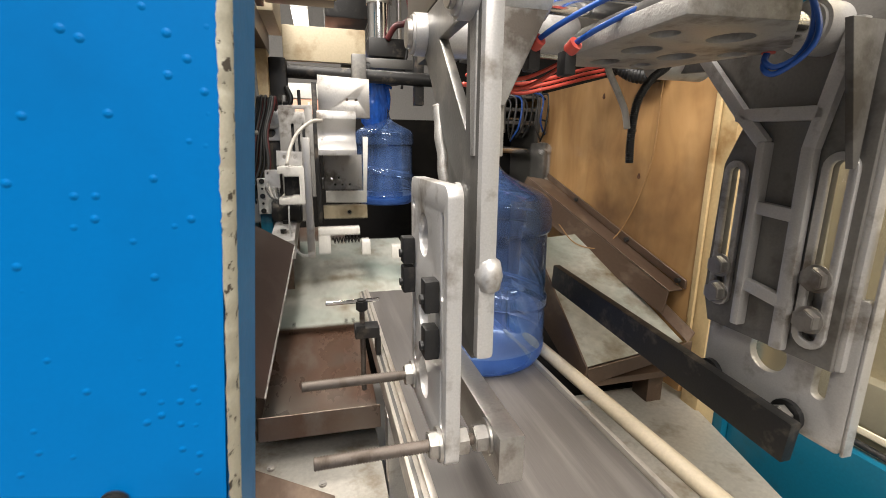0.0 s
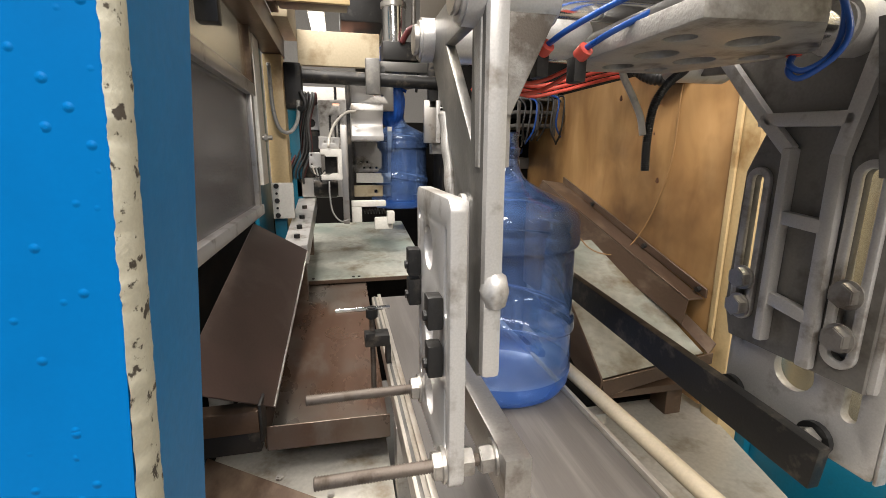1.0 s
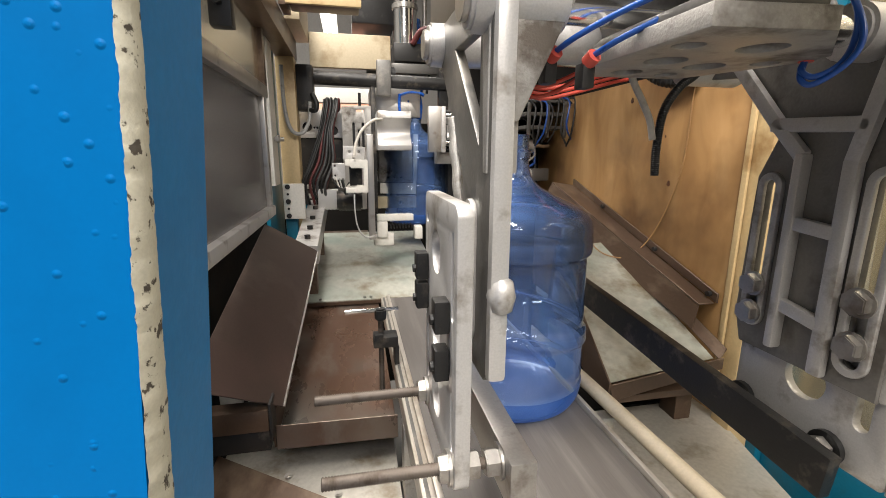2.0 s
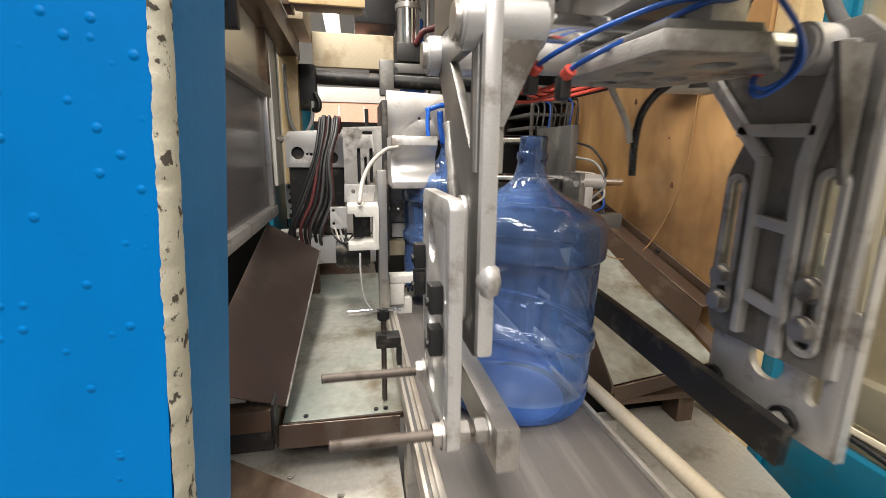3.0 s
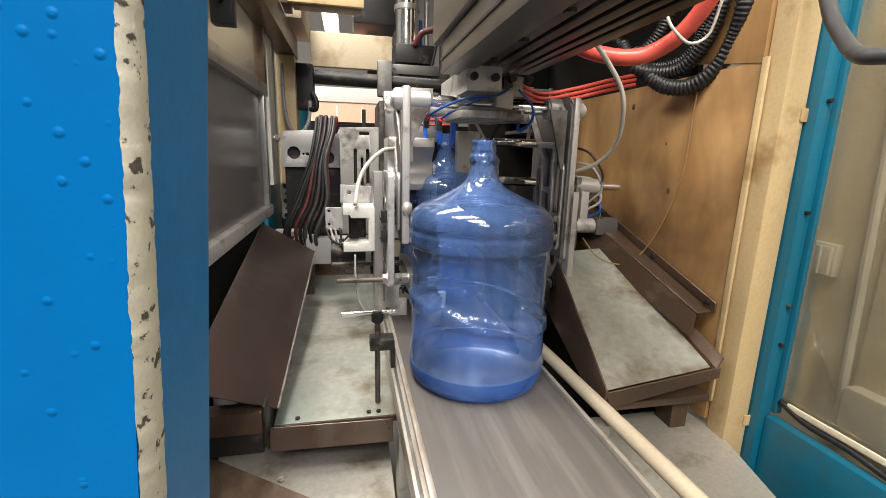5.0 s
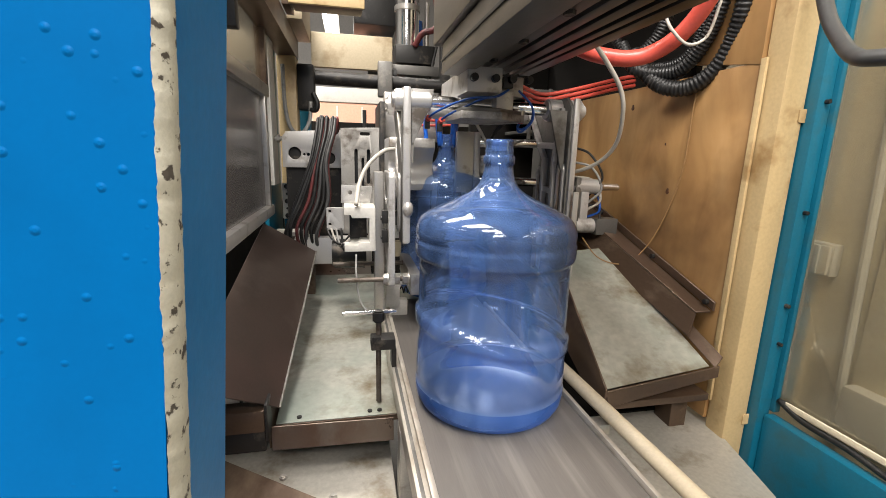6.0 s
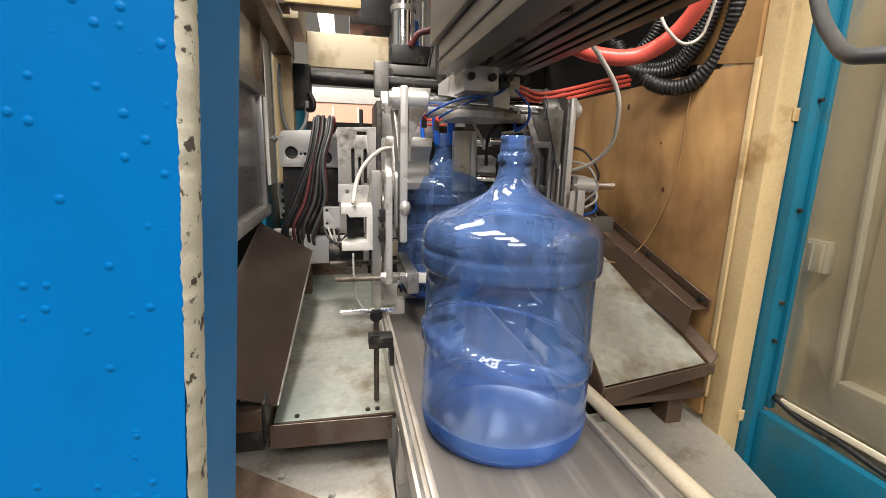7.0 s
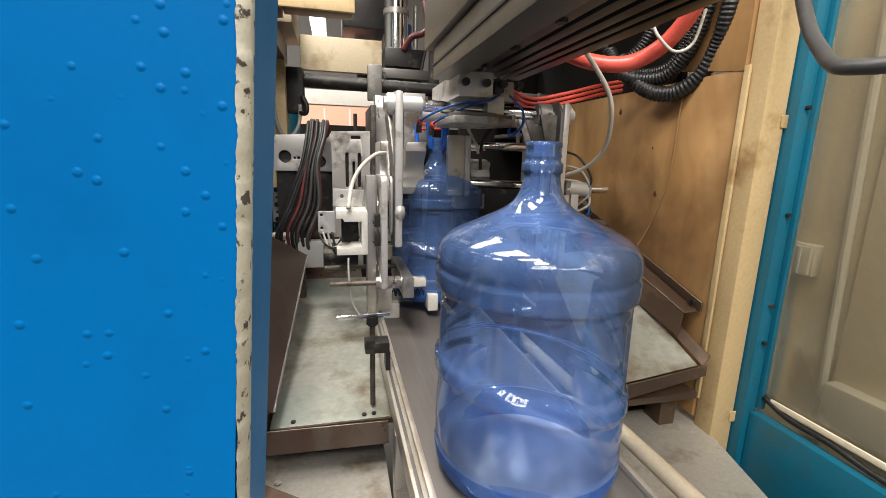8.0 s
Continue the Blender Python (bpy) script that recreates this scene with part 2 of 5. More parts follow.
HALL_WALL = material("hall_wall_paint", (0.27, 0.26, 0.245), 0.7, 0, (0.25, 0.24, 0.225), 0.3, 1.5, 40, 0.05)
ORANGE = material("faded_orange_paint", (0.75, 0.38, 0.26), 0.5, 0, (0.62, 0.36, 0.24), 0.4, 4, 60, 0.05)
BOTTLE = clear_plastic("blue_polycarbonate", (0.73, 0.83, 0.985), 0.19, (0.21, 0.39, 0.89), 0.09, 1.1, 0.12)
BOTTLE_BASE = clear_plastic("thick_blue_polycarbonate", (0.45, 0.62, 0.95), 0.34, (0.05, 0.19, 0.68), 0.35, 0.5)
PARISON = clear_plastic("soft_blue_polycarbonate", (0.35, 0.52, 0.92), 0.72, (0.03, 0.16, 0.70), 0.1, 1.0, 0.3)
PANE = clear_plastic("scuffed_pane", (0.5, 0.49, 0.49), 0.35, (0.30, 0.29, 0.29), 0.22, 0.7)
PANE_DOOR = clear_plastic("yellowed_pane", (0.95, 0.93, 0.86), 0.09, (0.60, 0.56, 0.45), 0.2, 0.6)
LAMP = glowing("lamp_tube_light", (1.0, 0.97, 0.9), 6.0)
# emission for the panels added in the hall roof
ROOF_GLOW = glowing("roof_glow", (1.0, 0.98, 0.95), 1.3)


# ---------------- mesh helpers ----------------
def finish(bm, smooth=True):
    for f in bm.faces:
        f.smooth = smooth
    for e in bm.edges:
        if len(e.link_faces) == 2 and e.calc_face_angle(0) > 0.6:
            e.smooth = False
    return bm


def part(name, bm, mat, parent=None, label=""):
    """One mesh object from a bmesh, under its thing."""
    finish(bm)
    me = bpy.data.meshes.new(name)
    bm.to_mesh(me)
    bm.free()
    me.materials.append(mat)
    ob = new(name, me)
    if parent:
        ob.parent = parent
    if label:
        ob["label"] = label
    return ob


def thing(name, label, category, group="", kind=""):
    return tagged(new(name), label, category, group, kind)


def single(name, bm, mat, label, category, group="", kind=""):
    return tagged(part(name, bm, mat), label, category, group, kind)


def rounded(bm, verts, width, seg=2):
    if width > 0:
        edges = {e for v in verts for e in v.link_edges}
        bmesh.ops.bevel(bm, geom=list(edges), offset=width, segments=seg, affect="EDGES", profile=0.6)


def box(x0, x1, y0, y1, z0, z1, bev=0.002, bm=None, m=None):
    own = bmesh.new()
    r = bmesh.ops.create_cube(own, size=1)
    for v in r["verts"]:
        v.co = Vector(((x0 + x1) / 2 + v.co.x * (x1 - x0), (y0 + y1) / 2 + v.co.y * (y1 - y0), (z0 + z1) / 2 + v.co.z * (z1 - z0)))
    rounded(own, r["verts"], min(bev, 0.45 * min(x1 - x0, y1 - y0, z1 - z0)))
    return merge(bm, own, m)


def merge(bm, own, m=None):
    if m is not None:
        bmesh.ops.transform(own, matrix=m, verts=own.verts)
    if bm is None:
        return own
    me = bpy.data.meshes.new("tmp")
    own.to_mesh(me)
    own.free()
    bm.from_mesh(me)
    bpy.data.meshes.remove(me)
    return bm


def rod(a, b, r, bm=None, seg=20, bev=0.0, r2=None):
    """A round bar from a to b."""
    a, b = Vector(a), Vector(b)
    own = bmesh.new()
    res = bmesh.ops.create_cone(own, cap_ends=True, segments=seg, radius1=r, radius2=r if r2 is None else r2, depth=(b - a).length)
    if bev:
        caps = [e for e in own.edges if abs(abs(e.verts[0].co.z) - (b - a).length / 2) < 1e-6 and abs(e.verts[0].co.z - e.verts[1].co.z) < 1e-6]
        bmesh.ops.bevel(own, geom=caps, offset=bev, segments=2, affect="EDGES")
    turn = (b - a).to_track_quat("Z", "Y").to_matrix().to_4x4()
    return merge(bm, own, Matrix.Translation((a + b) / 2) @ turn)


def hexnut(a, b, r, bm=None):
    return rod(a, b, r, bm, 6, 0.0012)


def thread(a, b, r, pitch=0.0028, bm=None):
    """A threaded rod: rings of crest and root."""
    a, b = Vector(a), Vector(b)
    length = (b - a).length
    n = int(length / pitch)
    turn = (b - a).to_track_quat("Z", "Y").to_matrix()
    own = bmesh.new()
    rings = []
    for i in range(2 * n + 1):
        d = length * i / (2 * n)
        rr = r if i % 2 else r * 0.82
        rings.append([own.verts.new(a + turn @ Vector((rr * math.cos(t), rr * math.sin(t), d))) for t in (2 * math.pi * k / 14 for k in range(14))])
    for p, q in zip(rings, rings[1:]):
        for k in range(14):
            own.faces.new((p[k], p[(k + 1) % 14], q[(k + 1) % 14], q[k]))
    own.faces.new(rings[0][::-1])
    own.faces.new(rings[-1])
    return merge(bm, own)


def circle(cx, cy, r, n=24, ry=None):
    return [(cx + r * math.cos(2 * math.pi * k / n), cy + (ry or r) * math.sin(2 * math.pi * k / n)) for k in range(n)]


def slot(cx, cy0, cy1, r, n=10):
    """An upright slot with round ends."""
    up = [(cx + r * math.cos(math.pi * k / n), cy1 + r * math.sin(math.pi * k / n)) for k in range(n + 1)]
    dn = [(cx - r * math.cos(math.pi * k / n), cy0 - r * math.sin(math.pi * k / n)) for k in range(n + 1)]
    return up + dn


def rounded_rect(x0, x1, y0, y1, r, n=5):
    pts = []
    for cx, cy, a0 in ((x1 - r, y1 - r, 0), (x0 + r, y1 - r, 90), (x0 + r, y0 + r, 180), (x1 - r, y0 + r, 270)):
        pts += [(cx + r * math.cos(radians(a0 + 90 * k / n)), cy + r * math.sin(radians(a0 + 90 * k / n))) for k in range(n + 1)]
    return pts


def plate(outline, holes, thick, m, bev=0.001, bm=None):
    """A flat plate with holes right through: outline and holes in its own x and y, thickness along z, then moved by m."""
    cu = bpy.data.curves.new("tmp", "CURVE")
    cu.dimensions, cu.fill_mode, cu.extrude, cu.bevel_depth, cu.bevel_resolution = "2D", "BOTH", max(thick / 2 - bev, 1e-4), bev, 1
    cu.offset = -bev
    for pts in (outline, *holes):
        s = cu.splines.new("POLY")
        s.points.add(len(pts) - 1)
        for p, (x, y) in zip(s.points, pts):
            p.co = (x, y, 0, 1)
        s.use_cyclic_u = True
    ob = bpy.data.objects.new("tmp", cu)
    scene.collection.objects.link(ob)
    deps = bpy.context.evaluated_depsgraph_get()
    me = bpy.data.meshes.new_from_object(ob.evaluated_get(deps))
    own = bmesh.new()
    own.from_mesh(me)
    bmesh.ops.remove_doubles(own, verts=own.verts, dist=1e-5)
    bpy.data.objects.remove(ob)
    bpy.data.curves.remove(cu)
    bpy.data.meshes.remove(me)
    return merge(bm, own, m)


YZ = Matrix(((0, 0, 1, 0), (1, 0, 0, 0), (0, 1, 0, 0), (0, 0, 0, 1)))      # plate x -> y, plate y -> z, thickness -> x
XZ = Matrix(((1, 0, 0, 0), (0, 0, -1, 0), (0, 1, 0, 0), (0, 0, 0, 1)))     # plate x -> x, plate y -> z, thickness -> y


def at_x(x):
    return Matrix.Translation((x, 0, 0)) @ YZ


def at_y(y):
    return Matrix.Translation((0, y, 0)) @ XZ


def smooth_path(pts, steps=8):
    """Catmull-Rom through the points."""
    p = [Vector(q) for q in pts]
    p = [2 * p[0] - p[1]] + p + [2 * p[-1] - p[-2]]
    out = []
    for i in range(1, len(p) - 2):
        a, b, c, d = p[i - 1], p[i], p[i + 1], p[i + 2]
        for k in range(steps):
            t = k / steps
            out.append(0.5 * ((2 * b) + (c - a) * t + (2 * a - 5 * b + 4 * c - d) * t * t + (3 * b - a - 3 * c + d) * t ** 3))
    return out + [p[-2]]


def hose(pts, r, bm=None, seg=10, ribs=0.0, steps=8):
    """A bent hose or cable; ribs: depth of its corrugation."""
    path = smooth_path(pts, steps)
    if ribs:
        fine = []
        for a, b in zip(path, path[1:]):
            k = max(2, int((b - a).length / (r * 0.11)))
            fine += [a.lerp(b, i / k) for i in range(k)]
        path = fine + [path[-1]]
    own = bmesh.new()
    rings, up = [], None
    for i, c in enumerate(path):
        d = (path[min(i + 1, len(path) - 1)] - path[max(i - 1, 0)]).normalized()
        if up is None:
            up = d.orthogonal().normalized()
        up = (up - d * up.dot(d)).normalized()
        side = d.cross(up)
        rr = r - (ribs if ribs and (i // 2) % 2 else 0)
        rings.append([own.verts.new(c + rr * (math.cos(t) * up + math.sin(t) * side)) for t in (2 * math.pi * k / seg for k in range(seg))])
    for p, q in zip(rings, rings[1:]):
        for k in range(seg):
            own.faces.new((p[k], p[(k + 1) % seg], q[(k + 1) % seg], q[k]))
    own.faces.new(rings[0][::-1])
    own.faces.new(rings[-1])
    return merge(bm, own)


def sheet(corners, thick, bm=None, bev=0.0008, down=(0, 0, -1)):
    """A flat metal sheet through its corners, with a thickness."""
    own = bmesh.new()
    c = [Vector(p) for p in corners]
    nrm = (c[1] - c[0]).cross(c[2] - c[0]).normalized()
    if nrm.dot(Vector(down)) < 0:
        nrm = -nrm
    a = [own.verts.new(p) for p in c]
    b = [own.verts.new(p + nrm * thick) for p in c]
    n = len(c)
    own.faces.new(a)
    own.faces.new(b[::-1])
    for i in range(n):
        own.faces.new((a[i], b[i], b[(i + 1) % n], a[(i + 1) % n]))
    bmesh.ops.recalc_face_normals(own, faces=own.faces)
    if bev:
        bmesh.ops.bevel(own, geom=list(own.edges), offset=bev, segments=1, affect="EDGES")
    return merge(bm, own)


def lathe(profile, seg=64, bm=None, warp=None):
    own = bmesh.new()
    rings = []
    for r, z in profile:
        ring = []
        for k in range(seg):
            t = 2 * math.pi * k / seg
            rr = warp(r, z, t) if warp else r
            ring.append(own.verts.new((rr * math.cos(t), rr * math.sin(t), z)))
        rings.append(ring)
    for p, q in zip(rings, rings[1:]):
        for k in range(seg):
            own.faces.new((p[k], p[(k + 1) % seg], q[(k + 1) % seg], q[k]))
    return merge(bm, own), rings


# ---------------- the hall round the machine ----------------
def hall():
    single("floor", box(-5, 6, -4, 8, -1.02, -0.98, 0), CONCRETE, "grey concrete factory hall floor", "floor", kind="structure")
    single("ceiling", box(-5, 6, -4, 8, 3.7, 3.75, 0), HALL_WALL, "pale factory hall ceiling", "ceiling", kind="structure")
    for name, b in (("wall_north", (-5, 6, 8, 8.1, -1, 3.7)), ("wall_south", (-5, 6, -4.1, -4, -1, 3.7)),
                    ("wall_west", (-5.1, -5, -4, 8, -1, 3.7)), ("wall_east", (6, 6.1, -4, 8, -1, 3.7))):
        single(name, box(*b, 0), HALL_WALL, "pale painted factory hall wall", "wall", kind="structure")
    lamp = thing("ceiling_lamp", "white strip lamp glowing under the hall roof", "lamp")
    part("housing", box(-0.205, -0.075, 3.85, 4.5, 1.50, 1.53, 0.004), WHITE, lamp)
    part("diffuser", box(-0.197, -0.083, 3.86, 4.49, 1.47, 1.499, 0.004), LAMP, lamp, "glowing diffuser")
    part("hanger", rod((-0.14, 4.2, 1.53), (-0.14, 4.2, 3.7), 0.006), STEEL, lamp)
    # glowing panels added to whiten the view through the upper window pane
    glow = thing("roof_glow_panels", "glowing panels added in the hall roof to brighten the upper pane", "skylight", kind="structure")
    for k in range(3):
        part("panel", box(-3.4 + 0.85 * k, -2.62 + 0.85 * k, 4.2, 7.6, 3.66, 3.69, 0.004), ROOF_GLOW, glow)
    rack = thing("orange_machine_cabinet", "faded orange cabinet in the bright hall behind the machine", "cabinet")
    part("body", box(-0.6, 0.35, 4.6, 5.2, -0.98, 0.91, 0.02), ORANGE, rack)
    for x in (-0.36, -0.12, 0.12):
        part("door_seam", box(x - 0.008, x + 0.008, 4.592, 4.599, -0.9, 0.88, 0.001), WHITE, rack)
    part("top_band", box(-0.62, 0.37, 4.59, 5.22, 0.912, 1.05, 0.01), WHITE, rack, "white upper band")


# ---------------- enclosure ----------------
def blue_door():
    """The near edge of the open blue door, with a chipped corner."""
    door = thing("machine_door", "open bright blue steel machine door with chipped paint edge", "door", kind="structure")
    X, Y, C = -0.0425, 0.0745, 0.0021
    part("panel", box(-0.34, X - 0.0012, Y, Y + 0.035, -0.7, 1.3, 0.0), BLUE, door, "blistered glossy blue paint")
    part("return_edge", box(X - 0.0012, X, Y + C, Y + 0.035, -0.7, 1.3, 0.0), BLUE_LIT_SIDE, door)
    # the bare band widens round the corner towards the bottom
    bm = bmesh.new()
    a, b = [], []
    n = 900
    for i in range(n + 1):
        z = 0.05 + 0.75 * i / n
        j = 0.0005 * noise.noise((z * 160, 0, 0)) + 0.0003 * noise.noise((z * 700, 3, 0))
        k = 0.0007 * noise.noise((z * 120, 9, 0)) + 0.0005 * noise.noise((z * 500, 2, 7))
        left = min(0.0028, max(0.0, 0.00165 - 0.011 * (z - 0.45)))
        back = min(0.009, max(0.0, 0.0022 - 0.045 * (z - 0.45)))
        a.append(bm.verts.new((X - C - 0.0010 + left + j, Y - 0.0004, z)))
        b.append(bm.verts.new((X + 0.0004, Y + C + k + 0.0003 + back, z)))
    mid = [bm.verts.new(((p.co + q.co) / 2) + Vector((0.0009, -0.0009, 0)) * (1 + 0.5 * noise.noise((p.co.z * 300, 5, 1)))) for p, q in zip(a, b)]
    for i in range(n):
        bm.faces.new((a[i], mid[i], mid[i + 1], a[i + 1]))
        bm.faces.new((mid[i], b[i], b[i + 1], mid[i + 1]))
    part("chipped_edge", bm, PRIMER, door, "bare cream primer with dark chips")
    bm = bmesh.new()
    for s0, s1 in ((-0.7, 0.05), (0.8, 1.3)):
        v = [bm.verts.new(p) for p in ((X - C, Y, s0), (X, Y + C, s0), (X, Y + C, s1), (X - C, Y, s1))]
        bm.faces.new(v)
    part("edge_cover", bm, PRIMER, door)
    part("grommet", rod((-0.064, Y - 0.0015, 0.363), (-0.064, Y - 0.0001, 0.363), 0.0028, None, 20, 0.0004), BLACK, door, "black rubber grommet")
    hinge = Matrix.Translation((X, Y, 0.42))
    door.matrix_world = hinge @ Matrix.Rotation(radians(4.3), 4, "Y") @ hinge.inverted()


def right_side():
    # unseen slab added to block the lamps above and darken the top right
    single("light_block_roof", box(0.15, 0.84, 0.6, 1.86, 1.3, 1.32, 0), CAVITY, "unseen dark roof slab added to shade the machine interior", "roof", kind="structure")
    panel = single("wall_east_panel", box(0.74, 0.758, 0.735, 1.75, -0.1, 0.635, 0.001), PLY, "stained plywood side panel with dark knots", "panel", kind="structure")
    for y, z, r in ((0.941, 0.378, 0.0055), (1.116, 0.587, 0.006), (0.969, 0.489, 0.0025)):
        part("knot", plate([(y + r * c * (1 + 0.25 * math.sin(5 * k)), z + 1.3 * r * q) for k, (c, q) in enumerate(circle(0, 0, 1, 14))], [], 0.0012, at_x(0.7398), 0.0002), KNOT, panel)
    bm = plate([(0.735, 0.63), (0.735, 1.3), (0.92, 1.3), (0.92, 0.66)], [], 0.012, at_x(0.7445))
    single("plywood_upper_panel", bm, PLY, "upper plywood strip above the side panel", "panel", kind="structure")
    single("plywood_edge_strip", box(0.736, 0.742, 0.722, 0.734, -0.05, 0.64, 0.001), CREAM, "pale raw edge of the plywood panel", "trim", kind="structure")
    post = thing("frame_post", "cream painted steel frame post with small fixing tabs", "post", kind="structure")
    part("column", box(0.745, 0.798, 0.685, 0.733, -0.98, 1.3, 0.006), CREAM, post)
    for z in (0.536, -0.077):
        tab = part("tab", plate(rounded_rect(-0.02, 0.02, -0.012, 0.012, 0.003), [circle(0.008, 0, 0.004, 12)], 0.003,
                                pose(0.806, 0.6835, z) @ XZ), CREAM, post)
        part("screw", rod((0.814, 0.683, z), (0.814, 0.676, z), 0.0035, None, 8), STEEL, tab)
    teal = thing("teal_frame", "teal painted door frame with small screws", "frame", kind="structure")
    part("upright", box(0.80, 0.83, 0.665, 0.72, -0.98, 1.3, 0.004), TEAL, teal)
    part("inner_stop", box(0.83, 0.846, 0.657, 0.69, -0.05, 1.3, 0.003), TEAL, teal)
    part("lower_panel", box(0.815, 0.84, -0.5, 0.664, -0.98, -0.055, 0.003), TEAL, teal)
    for y, z in ((0.663, 0.362), (0.663, 0.18), (0.663, 0.56), (0.663, 0.10)):
        part("screw", rod((0.817, y + 0.003, z), (0.817, y - 0.006, z), 0.004, None, 6), OXIDE, teal)
    pane = thing("side_door", "side door with a yellowed clear pane in a black gasket", "door", kind="structure")
    part("pane", box(0.838, 0.843, -0.5, 0.656, -0.03, 1.3, 0.0), PANE_DOOR, pane)
    part("gasket", hose([(0.835, 0.655, -0.02), (0.834, 0.60, -0.035), (0.834, 0.52, -0.036), (0.834, 0.44, -0.045), (0.834, 0.30, -0.045), (0.834, -0.2, -0.045)], 0.006), BLACK, pane)
    part("pane_lip", box(0.832, 0.837, -0.5, 0.64, -0.027, -0.015, 0.002), CREAM_PALE, pane)
    single("wall_east_cladding", box(1.12, 1.14, -0.6, 1.8, -0.98, 1.3, 0), CREAM_PALE, "pale cream cladding behind the side door", "wall", kind="structure")
    vent = thing("junction_box", "small white box fixed behind the clear pane", "box")
    part("body", box(1.09, 1.119, 0.797, 0.878, 0.190, 0.268, 0.006), WHITE, vent)
    part("cover", box(1.080, 1.0895, 0.801, 0.874, 0.195, 0.263, 0.003), WHITE, vent)
    part("rib", box(1.074, 1.0795, 0.820, 0.829, 0.195, 0.263, 0.002), WHITE, vent)
    part("rib", box(1.074, 1.0795, 0.850, 0.859, 0.195, 0.263, 0.002), WHITE, vent)
    pan = thing("white_switch_panel", "raised white panel behind the clear pane", "panel")
    part("body", box(1.07, 1.119, 0.30, 0.71, -0.135, -0.035, 0.012), WHITE, pan)
    part("column", box(1.105, 1.119, -0.3, 0.715, -0.9, 1.2, 0.006), CREAM_PALE, pan)
    part("seam", rod((1.108, 0.728, -0.2), (1.108, 0.775, 1.1), 0.010, None, 10), WHITE, pan)
    # the dark above the plywood is shade put into the panel colour
    single("dark_upper_panel", box(0.765, 0.78, 0.93, 1.8, 0.63, 1.3, 0), CAVITY, "panel above the plywood coloured near-black for deep shade", "panel", kind="structure")
    loop = hose([(0.80, 0.66, 0.90), (0.745, 0.655, 0.78), (0.705, 0.60, 0.68), (0.672, 0.54, 0.618), (0.645, 0.50, 0.593), (0.63, 0.465, 0.583), (0.64, 0.40, 0.58), (0.70, 0.28, 0.60), (0.835, 0.2, 0.66)], 0.0105)
    single("black_hose_loop", loop, DARK_CABLE, "thick dark grey cable hanging beside the door frame", "cable")


def left_side():
    win = thing("side_window", "grey aluminium side window with scuffed cloudy panes", "window", kind="structure")
    X = -0.25
    part("lower_rail", box(X - 0.015, X + 0.016, 0.45, 1.40, 0.262, 0.292, 0.006), CAST_PALE, win)
    part("middle_rail", box(X - 0.015, X + 0.014, 0.45, 1.42, 0.598, 0.632, 0.004), STEEL, win)
    part("stile", box(X - 0.016, X + 0.012, 1.36, 1.388, 0.29, 0.60, 0.004), STEEL, win)
    part("upper_stile", box(X - 0.016, X + 0.012, 1.40, 1.43, 0.63, 1.1, 0.004), RUST, win)
    part("pane", box(X - 0.006, X - 0.002, 0.45, 1.362, 0.288, 0.60, 0), PANE, win)
    part("pane", box(X - 0.006, X - 0.002, 0.45, 1.405, 0.63, 1.1, 0), PANE_DOOR, win, "clear upper pane")
    clip = part("clip", box(X + 0.012, X + 0.05, 0.885, 0.915, 0.66, 0.86, 0.004), OXIDE, win, "black bracket")
    part("bolt", rod((X + 0.03, 0.87, 0.70), (X + 0.03, 0.885, 0.70), 0.008, None, 6), OXIDE, clip)
    door = thing("inner_blue_panel", "pale blue inner door edge with a screw", "panel", kind="structure")
    part("edge", box(-0.262, -0.246, 1.50, 1.60, 0.34, 1.2, 0.002), WHITE, door)
    part("side", box(-0.275, -0.262, 1.46, 1.75, -0.3, 1.2, 0.002), TEAL, door)
    part("bolt", rod((-0.245, 1.53, 0.487), (-0.215, 1.53, 0.487), 0.007, None, 8), STEEL, door)
    part("nut", hexnut((-0.238, 1.53, 0.487), (-0.228, 1.53, 0.487), 0.013), STEEL, door)
    beam = thing("upper_frame_beam", "greyish brown steel beam along the machine top", "beam", kind="structure")
    part("bar", box(-0.262, -0.195, 0.6, 1.88, 0.785, 0.86, 0.004), RUST, beam)
    single("corner_column", box(-0.262, -0.196, 1.77, 1.86, -0.9, 0.784, 0.006), CREAM, "cream steel corner column", "column", kind="structure")
    single("outer_column", box(-0.222, -0.165, 1.95, 2.0, -0.9, 0.775, 0.004), TEAL, "teal steel column at the machine back", "column", kind="structure")
    cable = hose([(-0.24, 1.76, 0.75), (-0.235, 1.75, 0.6), (-0.215, 1.74, 0.525), (-0.18, 1.75, 0.515), (-0.155, 1.78, 0.56), (-0.15, 1.8, 0.63)], 0.007)
    single("column_cable", cable, GREY_CABLE, "dark cable sagging at the corner column", "cable")
    # shade below the window is put into this panel's colour
    single("wall_west_panel", box(-0.30, -0.28, 0.3, 2.0, -0.98, 0.25, 0), CAVITY, "lower side panel coloured near-black for deep shade", "wall", kind="structure")


